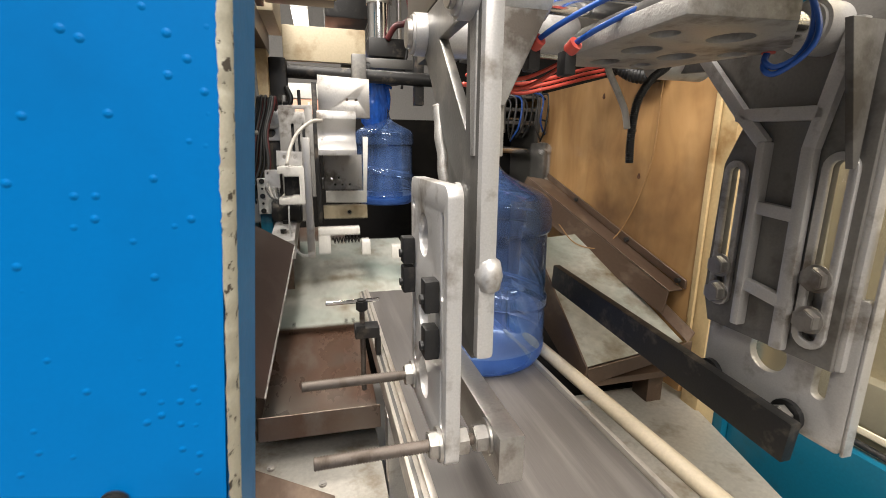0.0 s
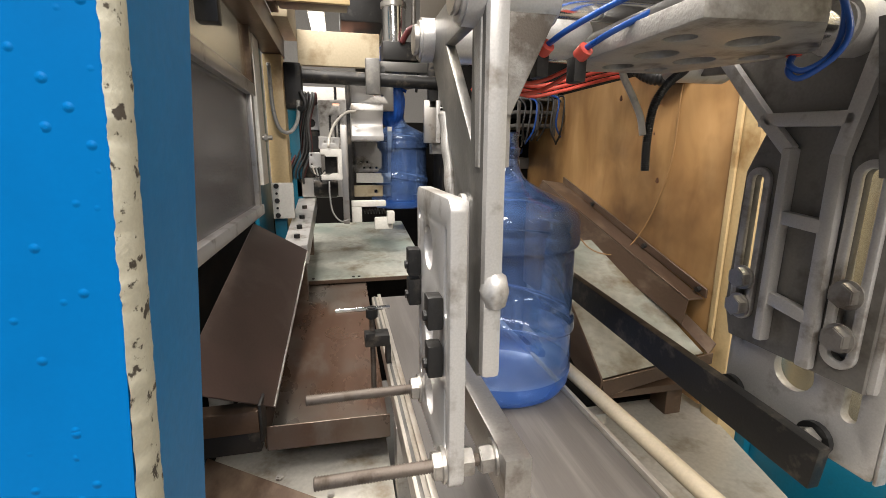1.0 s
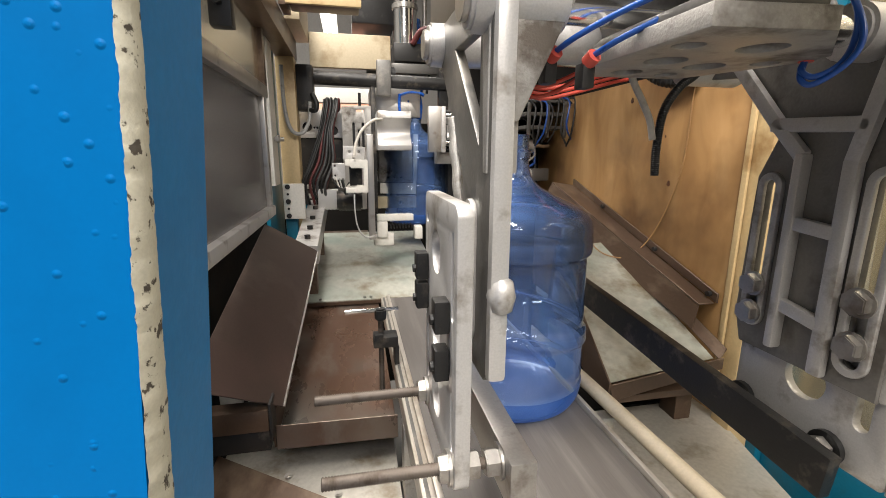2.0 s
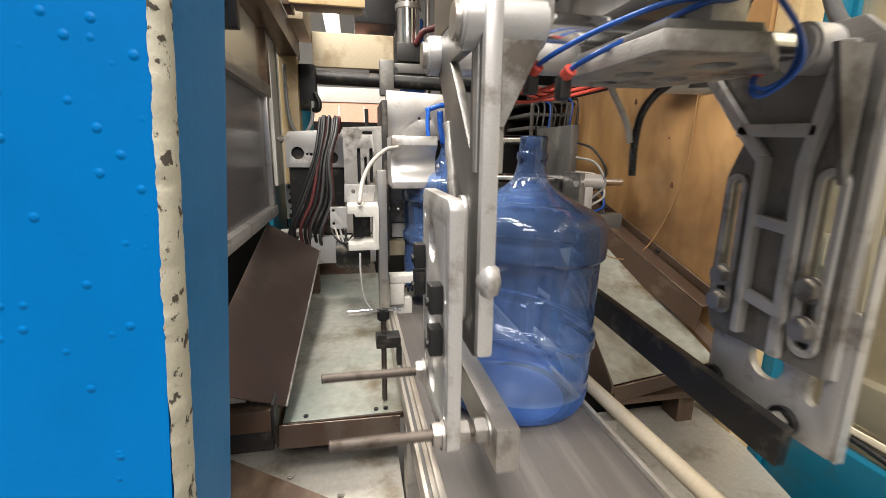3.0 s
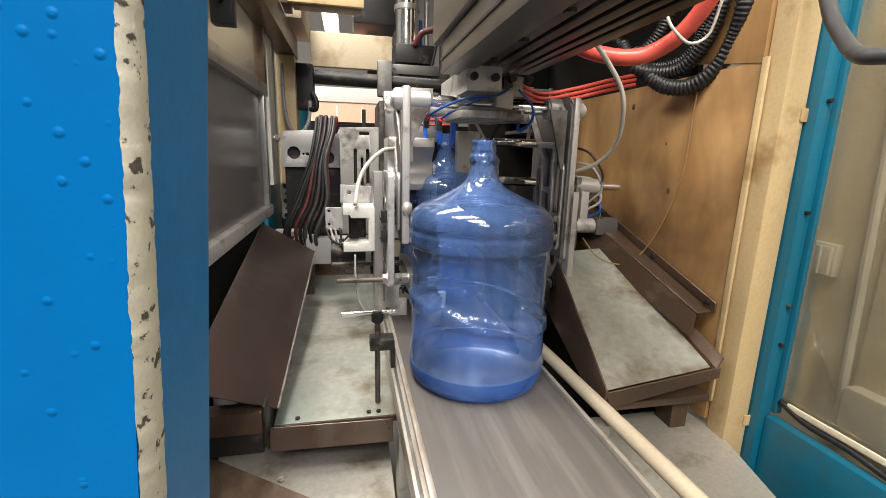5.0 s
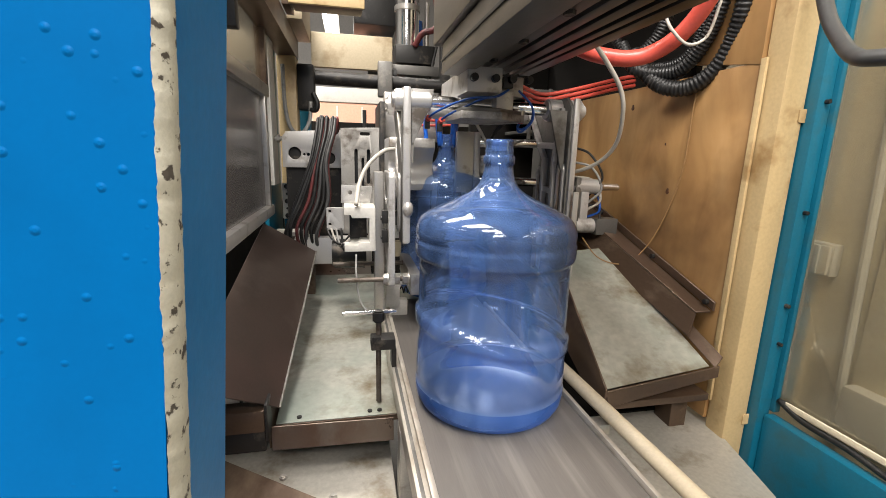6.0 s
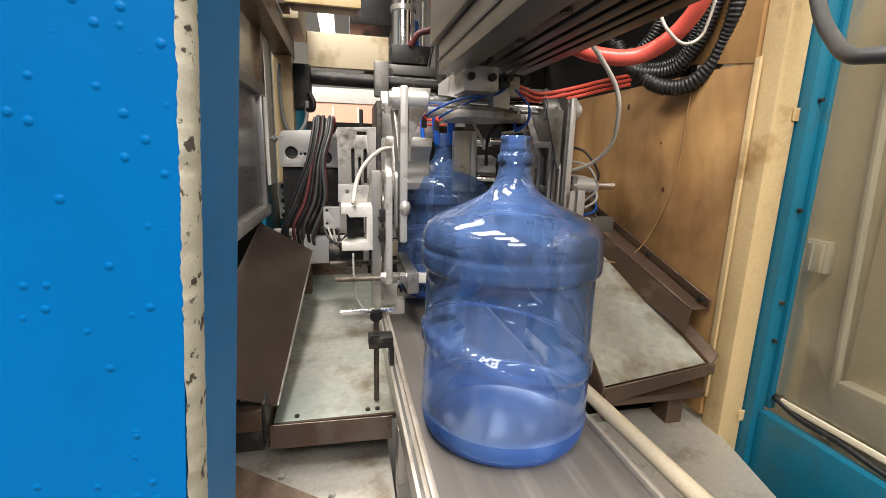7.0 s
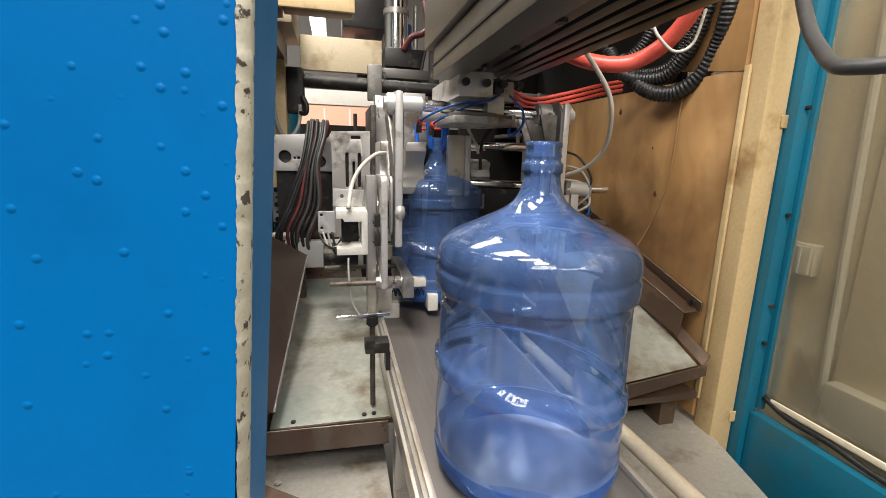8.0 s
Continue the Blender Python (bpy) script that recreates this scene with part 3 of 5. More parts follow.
def back():
    beam = thing("back_cross_beam", "cream painted cross beam at the machine back", "beam", kind="structure")
    part("front_web", box(-0.15, 0.165, 1.90, 1.93, 0.772, 0.90, 0.005), BEAM_CREAM, beam)
    part("end_web", box(-0.20, -0.151, 1.60, 1.93, 0.862, 0.99, 0.006), BEAM_CREAM, beam)
    bar = thing("dark_cross_shaft", "black greasy cross shaft below the cream beam", "shaft")
    part("shaft", rod((-0.19, 1.86, 0.728), (0.62, 1.86, 0.715), 0.026, None, 20), OXIDE, bar)
    part("end_block", box(-0.198, -0.135, 1.80, 1.88, 0.60, 0.765, 0.01), OXIDE, bar)
    part("clamp", box(0.10, 0.155, 1.79, 1.83, 0.66, 0.79, 0.006), BAR, bar)
    part("knob", hose([(-0.14, 1.79, 0.66), (-0.125, 1.78, 0.625), (-0.13, 1.78, 0.60), (-0.15, 1.79, 0.60)], 0.009), BLACK, bar)
    head = thing("extruder_head", "steel extruder head with a bright cylinder and hoses", "extruder")
    part("cylinder", rod((0.245, 2.08, 0.90), (0.245, 2.08, 1.25), 0.052, None, 28, 0.003), CHROME, head, "polished cylinder")
    part("collar", rod((0.245, 2.08, 1.045), (0.245, 2.08, 1.07), 0.056, None, 28, 0.003), STEEL, head)
    part("block", box(0.19, 0.36, 2.02, 2.2, 0.83, 0.905, 0.005), OXIDE, head)
    part("die", rod((0.28, 2.18, 0.74), (0.28, 2.18, 0.835), 0.075, None, 28, 0.004), OXIDE, head)
    part("lower_plate", box(0.15, 0.40, 1.98, 2.12, 0.775, 0.815, 0.004), BAR, head)
    part("motor", rod((0.07, 2.0, 0.77), (0.19, 2.0, 0.77), 0.034, None, 20, 0.004), BLACK, head)
    part("hose", hose([(0.27, 2.02, 0.90), (0.30, 1.99, 0.945), (0.345, 1.98, 0.96), (0.37, 2.0, 1.0), (0.36, 2.03, 1.1)], 0.013), DARK_RED, head, "brownish red hose")
    part("pin", rod((0.335, 2.1, 0.74), (0.335, 2.1, 1.1), 0.011, None, 12), STEEL, head)
    part("strut", hose([(0.375, 2.0, 0.95), (0.345, 2.0, 0.82), (0.33, 2.02, 0.70)], 0.006), BLACK, head)
    part("slide", box(0.355, 0.395, 1.86, 1.90, 0.62, 0.95, 0.004), OXIDE, head)
    cab = thing("cream_column_housing", "cream housing beside the extruder head with white wire", "housing")
    part("housing", box(0.365, 0.42, 1.80, 1.86, 0.90, 1.3, 0.005), CREAM_PALE, cab)
    part("wire", hose([(0.39, 1.79, 1.05), (0.385, 1.78, 0.98), (0.40, 1.77, 0.93), (0.43, 1.76, 0.86), (0.44, 1.76, 0.83)], 0.004), PALE_CABLE, cab, "white wire")
    box_ = thing("hopper_box", "dark grey box hanging above the machine back", "box")
    part("body", box(0.02, 0.22, 2.25, 2.6, 1.03, 1.5, 0.01), EXTRUSION, box_)
    for k in range(7):
        part("rib", box(0.222, 0.228, 2.26, 2.3, 1.05 + 0.03 * k, 1.065 + 0.03 * k, 0.001), BLACK, box_)
    tray = thing("wooden_top_tray", "brownish wooden tray above the opening", "tray")
    part("board", box(-0.17, 0.035, 1.45, 1.56, 0.872, 0.898, 0.006), RUST, tray)
    part("edge", box(-0.175, 0.04, 1.435, 1.45, 0.862, 0.91, 0.004), CREAM, tray)
    part("bracket", box(-0.195, -0.172, 1.45, 1.56, 0.861, 0.90, 0.003), RUST, tray)
    rack = thing("pipe_manifold", "pale pipes and fittings behind the extruder", "pipes")
    for x, z in ((0.30, 1.02), (0.33, 0.98), (0.20, 1.0)):
        part("pipe", rod((x - 0.08, 2.6, z), (x - 0.08, 2.6, z + 0.35), 0.018, None, 12), WHITE, rack)
    part("flange", box(0.08, 0.32, 2.57, 2.63, 0.96, 1.0, 0.006), STEEL, rack)
    # both sheets carry the shade behind the mould in their colour
    single("machine_back_panel", box(-0.26, 0.76, 2.45, 2.47, -0.9, 0.60, 0.003), CAVITY, "machine back panel coloured near-black for deep shade", "panel", kind="structure")
    single("back_guard", box(0.45, 0.76, 1.72, 1.75, -0.6, 0.86, 0.003), CAVITY, "guard sheet behind the mould coloured near-black for deep shade", "guard", kind="structure")
    dr = thing("valve_shelf", "grey slotted valve shelf at the machine back", "shelf")
    for z in (0.53, 0.575, 0.62, 0.665):
        part("shelf", box(0.59, 0.745, 1.50, 1.715, z, z + 0.012, 0.002), BAR, dr)
    for x in (0.595, 0.665, 0.73):
        part("upright", box(x, x + 0.012, 1.492, 1.50, 0.50, 0.68, 0.002), BAR, dr)
    rng = random.Random(7)
    tangle = thing("cable_tangle", "tangled thin black and blue cables on the valve shelf", "cables")
    for k in range(9):
        x0, z0 = 0.57 + 0.02 * k, 0.62 + 0.03 * rng.random()
        mat = (BLACK, DARK_CABLE, AIR_LINE, BLACK)[k % 4]
        part("wire", hose([(x0, 1.47, z0), (x0 + 0.03, 1.44, z0 - 0.04 + 0.05 * rng.random()), (x0 + 0.02, 1.43, z0 - 0.10), (x0 + 0.06 * rng.random(), 1.46, z0 - 0.15)], 0.0035, None, 6), mat, tangle)


# ---------------- trays, chutes and conveyor ----------------
def conveyor():
    con = thing("belt_conveyor", "worn grey belt conveyor between aluminium side rails", "conveyor")
    bm = box(0.094, 0.384, 0.10, 1.33, -0.006, 0.0, 0.002)
    part("belt", bm, BELT, con, "smooth worn grey belt")
    part("bed", box(0.098, 0.380, 0.10, 1.32, -0.022, -0.008, 0.002), STEEL, con)
    part("left_rail", box(0.066, 0.0935, 0.08, 1.29, -0.024, 0.016, 0.003), RAIL, con)
    part("left_rail_lip", box(0.083, 0.0925, 0.08, 1.29, 0.0165, 0.024, 0.002), RAIL, con)
    part("left_rail_slot", box(0.0715, 0.077, 0.08, 1.29, 0.0162, 0.0175, 0.0004), BAR, con)
    part("right_rail", box(0.386, 0.394, 0.08, 1.25, -0.024, 0.008, 0.002), RAIL, con)
    part("guide_tube", rod((0.427, 1.0, 0.004), (0.441, 0.12, 0.012), 0.0135, None, 20, 0.002), TUBE, con, "cream plastic guide tube")
    for y in (0.35, 0.62, 0.9):
        part("tube_bracket", box(0.394, 0.432, y, y + 0.02, -0.03, -0.008, 0.002), STEEL, con)
    for y in (0.2, 0.68):
        for x in (0.085, 0.39):
            part("leg", box(x - 0.02, x + 0.02, y, y + 0.04, -0.98, -0.024, 0.003), STEEL, con)
    part("end_roller", rod((0.10, 1.33, -0.012), (0.38, 1.33, -0.012), 0.011, None, 20), OXIDE, con)
    cl = thing("rail_clamp", "black threaded clamp with steel tommy bar at the rail", "clamp")
    part("screw", thread((0.040, 0.86, -0.066), (0.040, 0.86, 0.122), 0.0058), THREAD, cl)
    hd = part("head", rod((0.040, 0.86, 0.113), (0.040, 0.86, 0.137), 0.0125, None, 10, 0.003), OXIDE, cl)
    part("tommy_bar", rod((-0.031, 0.851, 0.1355), (0.077, 0.868, 0.1315), 0.0045, None, 10, 0.001), CHROME, hd, "bright tommy bar")
    part("clamp_block", box(0.024, 0.074, 0.842, 0.882, 0.057, 0.080, 0.003), OXIDE, cl)
    part("block_lug", box(0.026, 0.044, 0.838, 0.853, 0.073, 0.088, 0.002), OXIDE, cl)
    part("clamp_leg", box(0.066, 0.076, 0.845, 0.879, 0.016, 0.058, 0.002), OXIDE, cl)
    st = thing("belt_pin", "short bright pin on a black holder beside the belt", "pin")
    part("pin", rod((0.385, 0.95, 0.093), (0.432, 0.95, 0.094), 0.006, None, 10), CHROME, st)
    part("holder", box(0.3945, 0.404, 0.935, 0.965, -0.024, 0.105, 0.002), OXIDE, st)


S = 0.10                     # slope of the trays towards the front


def tz(y, z0=-0.10):
    return z0 + S * (y - 0.78)


def trays():
    t = thing("drip_tray", "oily copper-brown steel drip tray under the mould", "tray")
    part("bottom", sheet([(-0.165, 0.785, tz(0.785)), (0.064, 0.785, tz(0.785)), (0.064, 2.3, tz(2.3)), (-0.165, 2.3, tz(2.3))], 0.004), COPPER, t)
    part("front_lip", sheet([(-0.165, 0.781, tz(0.78) - 0.004), (0.064, 0.775, tz(0.78) - 0.004), (0.064, 0.781, tz(0.78) + 0.042), (-0.165, 0.788, tz(0.78) + 0.042)], 0.003, None, 0.0006, (0, 1, 0)), COPPER, t)
    part("side_lip", sheet([(-0.166, 0.785, tz(0.785) - 0.002), (-0.166, 2.3, tz(2.3) - 0.002), (-0.170, 2.3, tz(2.3) + 0.05), (-0.170, 0.785, tz(0.785) + 0.05)], 0.003, None, 0.0006, (-1, 0, 0)), RUST, t)
    f = thing("deflector_sheet", "dark brown inclined deflector sheet below the window", "sheet")
    part("sheet", sheet([(-0.150, 0.80, -0.026), (-0.111, 1.30, 0.166), (-0.25, 1.30, 0.25), (-0.262, 0.66, 0.10)], 0.003), DARK_SHEET, f)
    part("rolled_edge", rod((-0.150, 0.80, -0.026), (-0.111, 1.30, 0.166), 0.0025, None, 10), STEEL, f)
    b = thing("cross_bar", "brown square steel bar beneath the deflector", "bar")
    part("bar", box(-0.29, -0.171, 0.762, 0.80, -0.052, -0.008, 0.005), RUST, b)
    part("end_cap", box(-0.1705, -0.1655, 0.760, 0.802, -0.070, 0.004, 0.001), OXIDE, b)
    part("foot", box(-0.29, -0.172, 0.768, 0.80, -0.095, -0.053, 0.004), OXIDE, b)
    single("lower_floor_sheet", sheet([(-0.32, 0.30, -0.175), (0.062, 0.30, -0.175), (0.062, 1.2, -0.155), (-0.32, 1.2, -0.155)], 0.004), GALV,
           "pale galvanised floor sheet with screws", "sheet", kind="structure")
    d = thing("front_guard_sheet", "dark brown guard sheet with a bolted edge", "sheet")
    part("sheet", sheet([(-0.30, 0.83, -0.125), (-0.03, 0.655, -0.14), (-0.03, 0.40, -0.15), (-0.30, 0.40, -0.14)], 0.003), RUST, d)
    for x, y, z in ((-0.14, 0.735, -0.132), (-0.05, 0.68, -0.138)):
        part("bolt", rod((x, y, z), (x, y, z + 0.008), 0.007, None, 8, 0.002), STEEL, d)
    w = thing("white_floor_strip", "white plastic strip seen below the deflector", "strip")
    part("strip", sheet([(-0.30, 0.858, -0.002), (-0.236, 0.862, -0.010), (-0.243, 0.868, -0.158), (-0.30, 0.866, -0.158)], 0.006, None, 0.001, (0, 1, 0)), WHITE, w)
    # right-hand chute
    c = thing("side_chute", "stained galvanised chute plate with rusty folded lips", "chute")
    nl, nr, fr, fl = (0.458, 0.68, 0.025), (0.70, 0.70, 0.043), (0.68, 1.08, 0.21), (0.53, 1.08, 0.20)
    part("plate", sheet([nl, nr, fr, fl], 0.003), GALV_OIL, c, "oil-stained galvanised plate")
    part("front_lip", sheet([(0.452, 0.674, 0.022), (0.715, 0.69, 0.046), (0.715, 0.69, 0.022), (0.462, 0.672, -0.010)], 0.004, None, 0.0008, (0, 1, 0)), RUST, c)
    part("left_lip", sheet([(0.452, 0.674, 0.026), (0.524, 1.08, 0.205), (0.510, 1.08, 0.05), (0.447, 0.674, -0.03)], 0.004, None, 0.0008, (1, 0, 0)), RUST, c)
    part("right_lip", sheet([(0.703, 0.69, 0.044), (0.683, 1.08, 0.212), (0.697, 1.08, 0.228), (0.726, 0.698, 0.062)], 0.004, None, 0.0008, (1, 0, 0)), RUST, c)
    a = thing("angle_rail", "rusty brown angle rail along the plywood", "rail")
    part("top_flange", sheet([(0.696, 0.752, 0.141), (0.733, 0.752, 0.141), (0.733, 1.40, 0.342), (0.655, 1.40, 0.353)], 0.004), RUST, a)
    part("web", sheet([(0.696, 0.753, 0.137), (0.655, 1.40, 0.349), (0.62, 1.40, 0.28), (0.687, 0.753, 0.086)], 0.004, None, 0.0008, (1, 0, 0)), RUST, a)
    part("upstand", sheet([(0.732, 0.746, 0.142), (0.732, 1.40, 0.343), (0.732, 1.40, 0.363), (0.732, 0.746, 0.162)], 0.005, None, 0.0008, (1, 0, 0)), RUST, a)
    for y in (0.765, 0.95, 1.2):
        part("bolt", rod((0.724, y, 0.153 + 0.31 * (y - 0.75)), (0.732, y, 0.153 + 0.31 * (y - 0.75)), 0.006, None, 8), OXIDE, a)
    u = thing("chute_support", "rusty bracket stack under the chute", "bracket")
    part("shelf", box(0.49, 0.71, 0.70, 0.80, -0.035, -0.02, 0.002), RUST, u)
    part("post", box(0.66, 0.70, 0.74, 0.79, -0.15, -0.036, 0.003), RUST, u)
    # near-black sheet added for the shade under the chute, closing a light leak
    part("added_shade_plate", box(0.44, 0.738, 0.82, 1.715, -0.13, -0.124, 0.001), CAVITY, u)
    single("lower_right_sheet", sheet([(0.445, 0.30, -0.135), (0.66, 0.30, -0.135), (0.78, 0.80, -0.115), (0.445, 0.80, -0.115)], 0.004), GALV,
           "pale grey lower floor sheet beside the belt", "sheet", kind="structure")
    r = thing("slide_rail", "pale slotted slide rail beside the drip tray", "rail")
    part("rail", sheet([(-0.185, 1.35, 0.172), (-0.115, 1.35, 0.172), (-0.115, 2.0, 0.259), (-0.185, 2.0, 0.259)], 0.06), CAST_PALE, r)
    for y in (1.42, 1.52, 1.64, 1.78):
        part("bolt", rod((-0.15, y, 0.172 + 0.134 * (y - 1.35)), (-0.15, y, 0.184 + 0.134 * (y - 1.35)), 0.010, None, 6), OXIDE, r)
    for y in (1.45, 1.85):
        part("post", box(-0.17, -0.13, y, y + 0.04, -0.98, 0.115 + 0.134 * (y - 1.35), 0.003), RUST, r)
    h = thing("hole_bracket", "white bracket plate with a column of dark bolt holes", "bracket", kind="structure")
    part("plate", plate(rounded_rect(-0.240, -0.170, 0.218, 0.340, 0.003), [], 0.02, at_y(1.61), 0.002), WHITE, h)
    for k in range(5):
        part("bolt", rod((-0.224, 1.594, 0.330 - 0.025 * k), (-0.224, 1.5985, 0.330 - 0.025 * k), 0.0085 if k % 2 == 0 else 0.004, None, 12), OXIDE, h)
    part("post", box(-0.24, -0.20, 1.621, 1.66, -0.98, 0.30, 0.003), TEAL, h)


# ---------------- overhead beam ----------------
def overhead():
    b = thing("gantry_beam", "grey slotted aluminium gantry beam over the belt", "beam")
    Z = 0.652
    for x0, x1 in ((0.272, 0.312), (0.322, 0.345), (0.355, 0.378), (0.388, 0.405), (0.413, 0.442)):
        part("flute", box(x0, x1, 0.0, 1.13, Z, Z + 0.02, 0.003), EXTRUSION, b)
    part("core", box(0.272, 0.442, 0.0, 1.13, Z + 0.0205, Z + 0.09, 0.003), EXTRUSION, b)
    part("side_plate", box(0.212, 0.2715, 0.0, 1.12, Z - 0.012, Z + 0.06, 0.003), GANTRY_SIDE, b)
    part("side_seam", box(0.2095, 0.2118, 0.0, 1.12, Z + 0.018, Z + 0.024, 0.0005), BLACK, b)
    for y in (0.45, 0.62, 0.79, 0.96):
        part("bolt", rod((0.292, y, Z - 0.006), (0.292, y, Z + 0.0), 0.009, None, 6), OXIDE, b)
    c = thing("gantry_upper_bar", "dirty grey bar above the gantry beam", "bar", kind="structure")
    part("bar", box(0.20, 0.262, 0.0, 1.18, 0.716, 0.84, 0.006), GANTRY_SIDE, c)
    h = thing("red_hose", "thick red hose hanging below the gantry", "hose")
    part("tube", hose([(0.47, 0.98, 0.70), (0.506, 0.92, 0.668), (0.555, 0.88, 0.655), (0.595, 0.85, 0.664), (0.62, 0.80, 0.695), (0.628, 0.75, 0.75), (0.625, 0.72, 0.84)], 0.0165), RED, h)
    for k, pts in enumerate(([(0.66, 1.02, 0.70), (0.675, 0.97, 0.64), (0.695, 0.93, 0.612), (0.722, 0.89, 0.61), (0.743, 0.85, 0.64), (0.748, 0.82, 0.69), (0.738, 0.79, 0.76), (0.735, 0.77, 0.9)],
                             [(0.64, 1.04, 0.72), (0.65, 1.0, 0.665), (0.68, 0.96, 0.645), (0.71, 0.91, 0.65), (0.72, 0.86, 0.70), (0.715, 0.82, 0.78), (0.71, 0.80, 0.9)],
                             [(0.60, 1.05, 0.70), (0.625, 1.02, 0.68), (0.655, 0.99, 0.69), (0.68, 0.95, 0.74), (0.685, 0.92, 0.85), (0.685, 0.91, 0.95)],
                             [(0.62, 1.08, 0.78), (0.66, 1.05, 0.70), (0.70, 0.99, 0.665), (0.735, 0.93, 0.68), (0.74, 0.89, 0.76), (0.735, 0.86, 0.95)])):
        single("corrugated_hose", hose(pts, 0.018 - 0.002 * k, None, 12, 0.002), BLACK, "black corrugated hose looping above the plywood", "hose", "corrugated hoses")
    single("thin_wire", hose([(0.737, 0.883, 0.63), (0.736, 0.888, 0.57), (0.736, 0.895, 0.43), (0.734, 0.93, 0.32), (0.725, 0.972, 0.235), (0.69, 0.99, 0.19), (0.65, 1.0, 0.186), (0.62, 1.03, 0.20), (0.60, 1.07, 0.24)], 0.0018, None, 6), WIRE_TAN,
           "thin orange wire hanging on the plywood", "wire")
    for k in range(3):
        z = 0.555 + 0.012 * k
        single("red_air_line", hose([(0.41, 1.12, z + 0.05), (0.478, 1.12, z + 0.03), (0.56, 1.12, z + 0.045), (0.674, 1.12, z + 0.075), (0.74, 1.12, z + 0.09)], 0.0048), RED, "thin red air line behind the gripper", "hose", "red air lines")
    cl = thing("white_cable_tie", "loose white cable loop tied to the red hose", "cable")
    part("loop", hose([(0.575, 0.80, 0.715), (0.585, 0.79, 0.69), (0.615, 0.78, 0.665), (0.645, 0.77, 0.68), (0.66, 0.765, 0.74)], 0.003, None, 8), PALE_CABLE, cl)


# ---------------- the gripper, in its own space (y from its front plate) ----------------
def bolt_head(p, axis, r, length, bm=None):
    p, a = Vector(p), Vector(axis)
    return hexnut(p, p + a * length, r, bm)


def drag_cable():
    return single("drag_cable", hose([(0.000, 0.000, 0.000), (0.040, 0.015, -0.030), (0.085, 0.030, -0.075), (0.107, 0.045, -0.120), (0.130, 0.095, -0.185), (0.120, 0.150, -0.230), (0.085, 0.210, -0.256), (0.065, 0.310, -0.265)], 0.0048), PALE_CABLE, "slack grey drag cable looping behind the gripper", "cable")


def gripper():
    g = thing("bottle_gripper", "cast aluminium bottle gripper with two hanging arms", "gripper")
    # left clamping plate
    holes = [circle(0.098, z, 0.0235, 28) for z in (0.345, 0.253, 0.176)]
    holes += [slot(0.018, 0.30, 0.375, 0.0045), slot(0.018, 0.165, 0.22, 0.0045), circle(0.15, 0.375, 0.006, 14), slot(0.148, 0.18, 0.24, 0.005)]
    lp = part("clamp_plate", plate(rounded_rect(0, 0.165, 0.126, 0.405, 0.012), holes, 0.015, at_x(0.0855), 0.0012), CAST_PALE, g, "pale machined clamp plate with round holes")
    for y, z in ((0.033, 0.298), (0.033, 0.250), (0.150, 0.318), (0.150, 0.282)):
        blk = part("nut_block", box(0.063, 0.0775, y - 0.010, y + 0.010, z - 0.016, z + 0.016, 0.002), OXIDE, lp)
        part("screw", rod((0.063, y, z - 0.004), (0.060, y, z - 0.004), 0.005, None, 10), BLACK, blk)
    # adjusting screws
    for y, z, x0, x1 in ((0.155, 0.150, -0.062, 0.13), (0.020, 0.142, -0.046, 0.152)):
        s = part("adjusting_screw", thread((x0, y, z), (x1, y, z), 0.0068), THREAD, g, "zinc threaded rod")
        for a, b in ((0.0655, 0.0775), (0.0935, 0.1065)):
            part("nut", hexnut((a, y, z), (b, y, z), 0.0145), STEEL, s)
        part("washer", rod((0.0745, y, z), (0.0778, y, z), 0.0175, None, 18), STEEL, s)
    part("nut", hexnut((0.113, 0.020, 0.142), (0.127, 0.020, 0.142), 0.0145), STEEL, g)
    part("washer", rod((0.127, 0.020, 0.142), (0.1295, 0.020, 0.142), 0.0185, None, 18), STEEL, g)
    part("left_bar", box(0.130, 0.157, -0.012, 0.235, 0.108, 0.160, 0.002), STEEL, g, "grey steel pusher bar")
    # left arm
    out = [(0.022, 0.236), (0.030, 0.228), (0.085, 0.228), (0.100, 0.245), (0.112, 0.34), (0.125, 0.43), (0.27, 0.585), (0.27, 0.604), (0.05, 0.604), (0.032, 0.600), (0.022, 0.588)]
    part("left_arm", plate(out, [slot(0.078, 0.27, 0.385, 0.0085), [(0.062, 0.455), (0.062, 0.560), (0.165, 0.560)]], 0.012, at_x(0.118), 0.002), BAR, g, "dark cast arm web")
    part("slot_rim", plate(slot(0.078, 0.27, 0.385, 0.018), [slot(0.078, 0.27, 0.385, 0.0085)], 0.006, at_x(0.1095), 0.0015), CAST_PALE, g)
    part("left_arm_flange", box(0.1125, 0.1315, 0.014, 0.032, 0.232, 0.603, 0.006), CAST_PALE, g)
    part("weld", lathe([(0.002, -0.02), (0.011, -0.014), (0.014, 0), (0.011, 0.014), (0.002, 0.02)], 14)[0], CAST_PALE, g).matrix_basis = pose(0.125, 0.02, 0.318)
    beads = [Vector((0.112, 0.11 + 0.008 * k, 0.335 + 0.019 * k)) for k in range(9)]
    own = hose([p + Vector((0.0015 * (k % 2), 0, 0)) for k, p in enumerate(beads)], 0.0070, None, 10)
    part("weld_bead", own, CAST, g, "rough weld bead")
    part("left_arm_rib", plate([(0.03, 0.43), (0.04, 0.43), (0.055, 0.598), (0.03, 0.598)], [], 0.03, at_x(0.125), 0.002), CAST, g)
    for y, z in ((0.078, 0.30), (0.078, 0.255)):
        b = part("bolt", bolt_head((0.1245, y, z), (1, 0, 0), 0.0125, 0.012), STEEL, g)
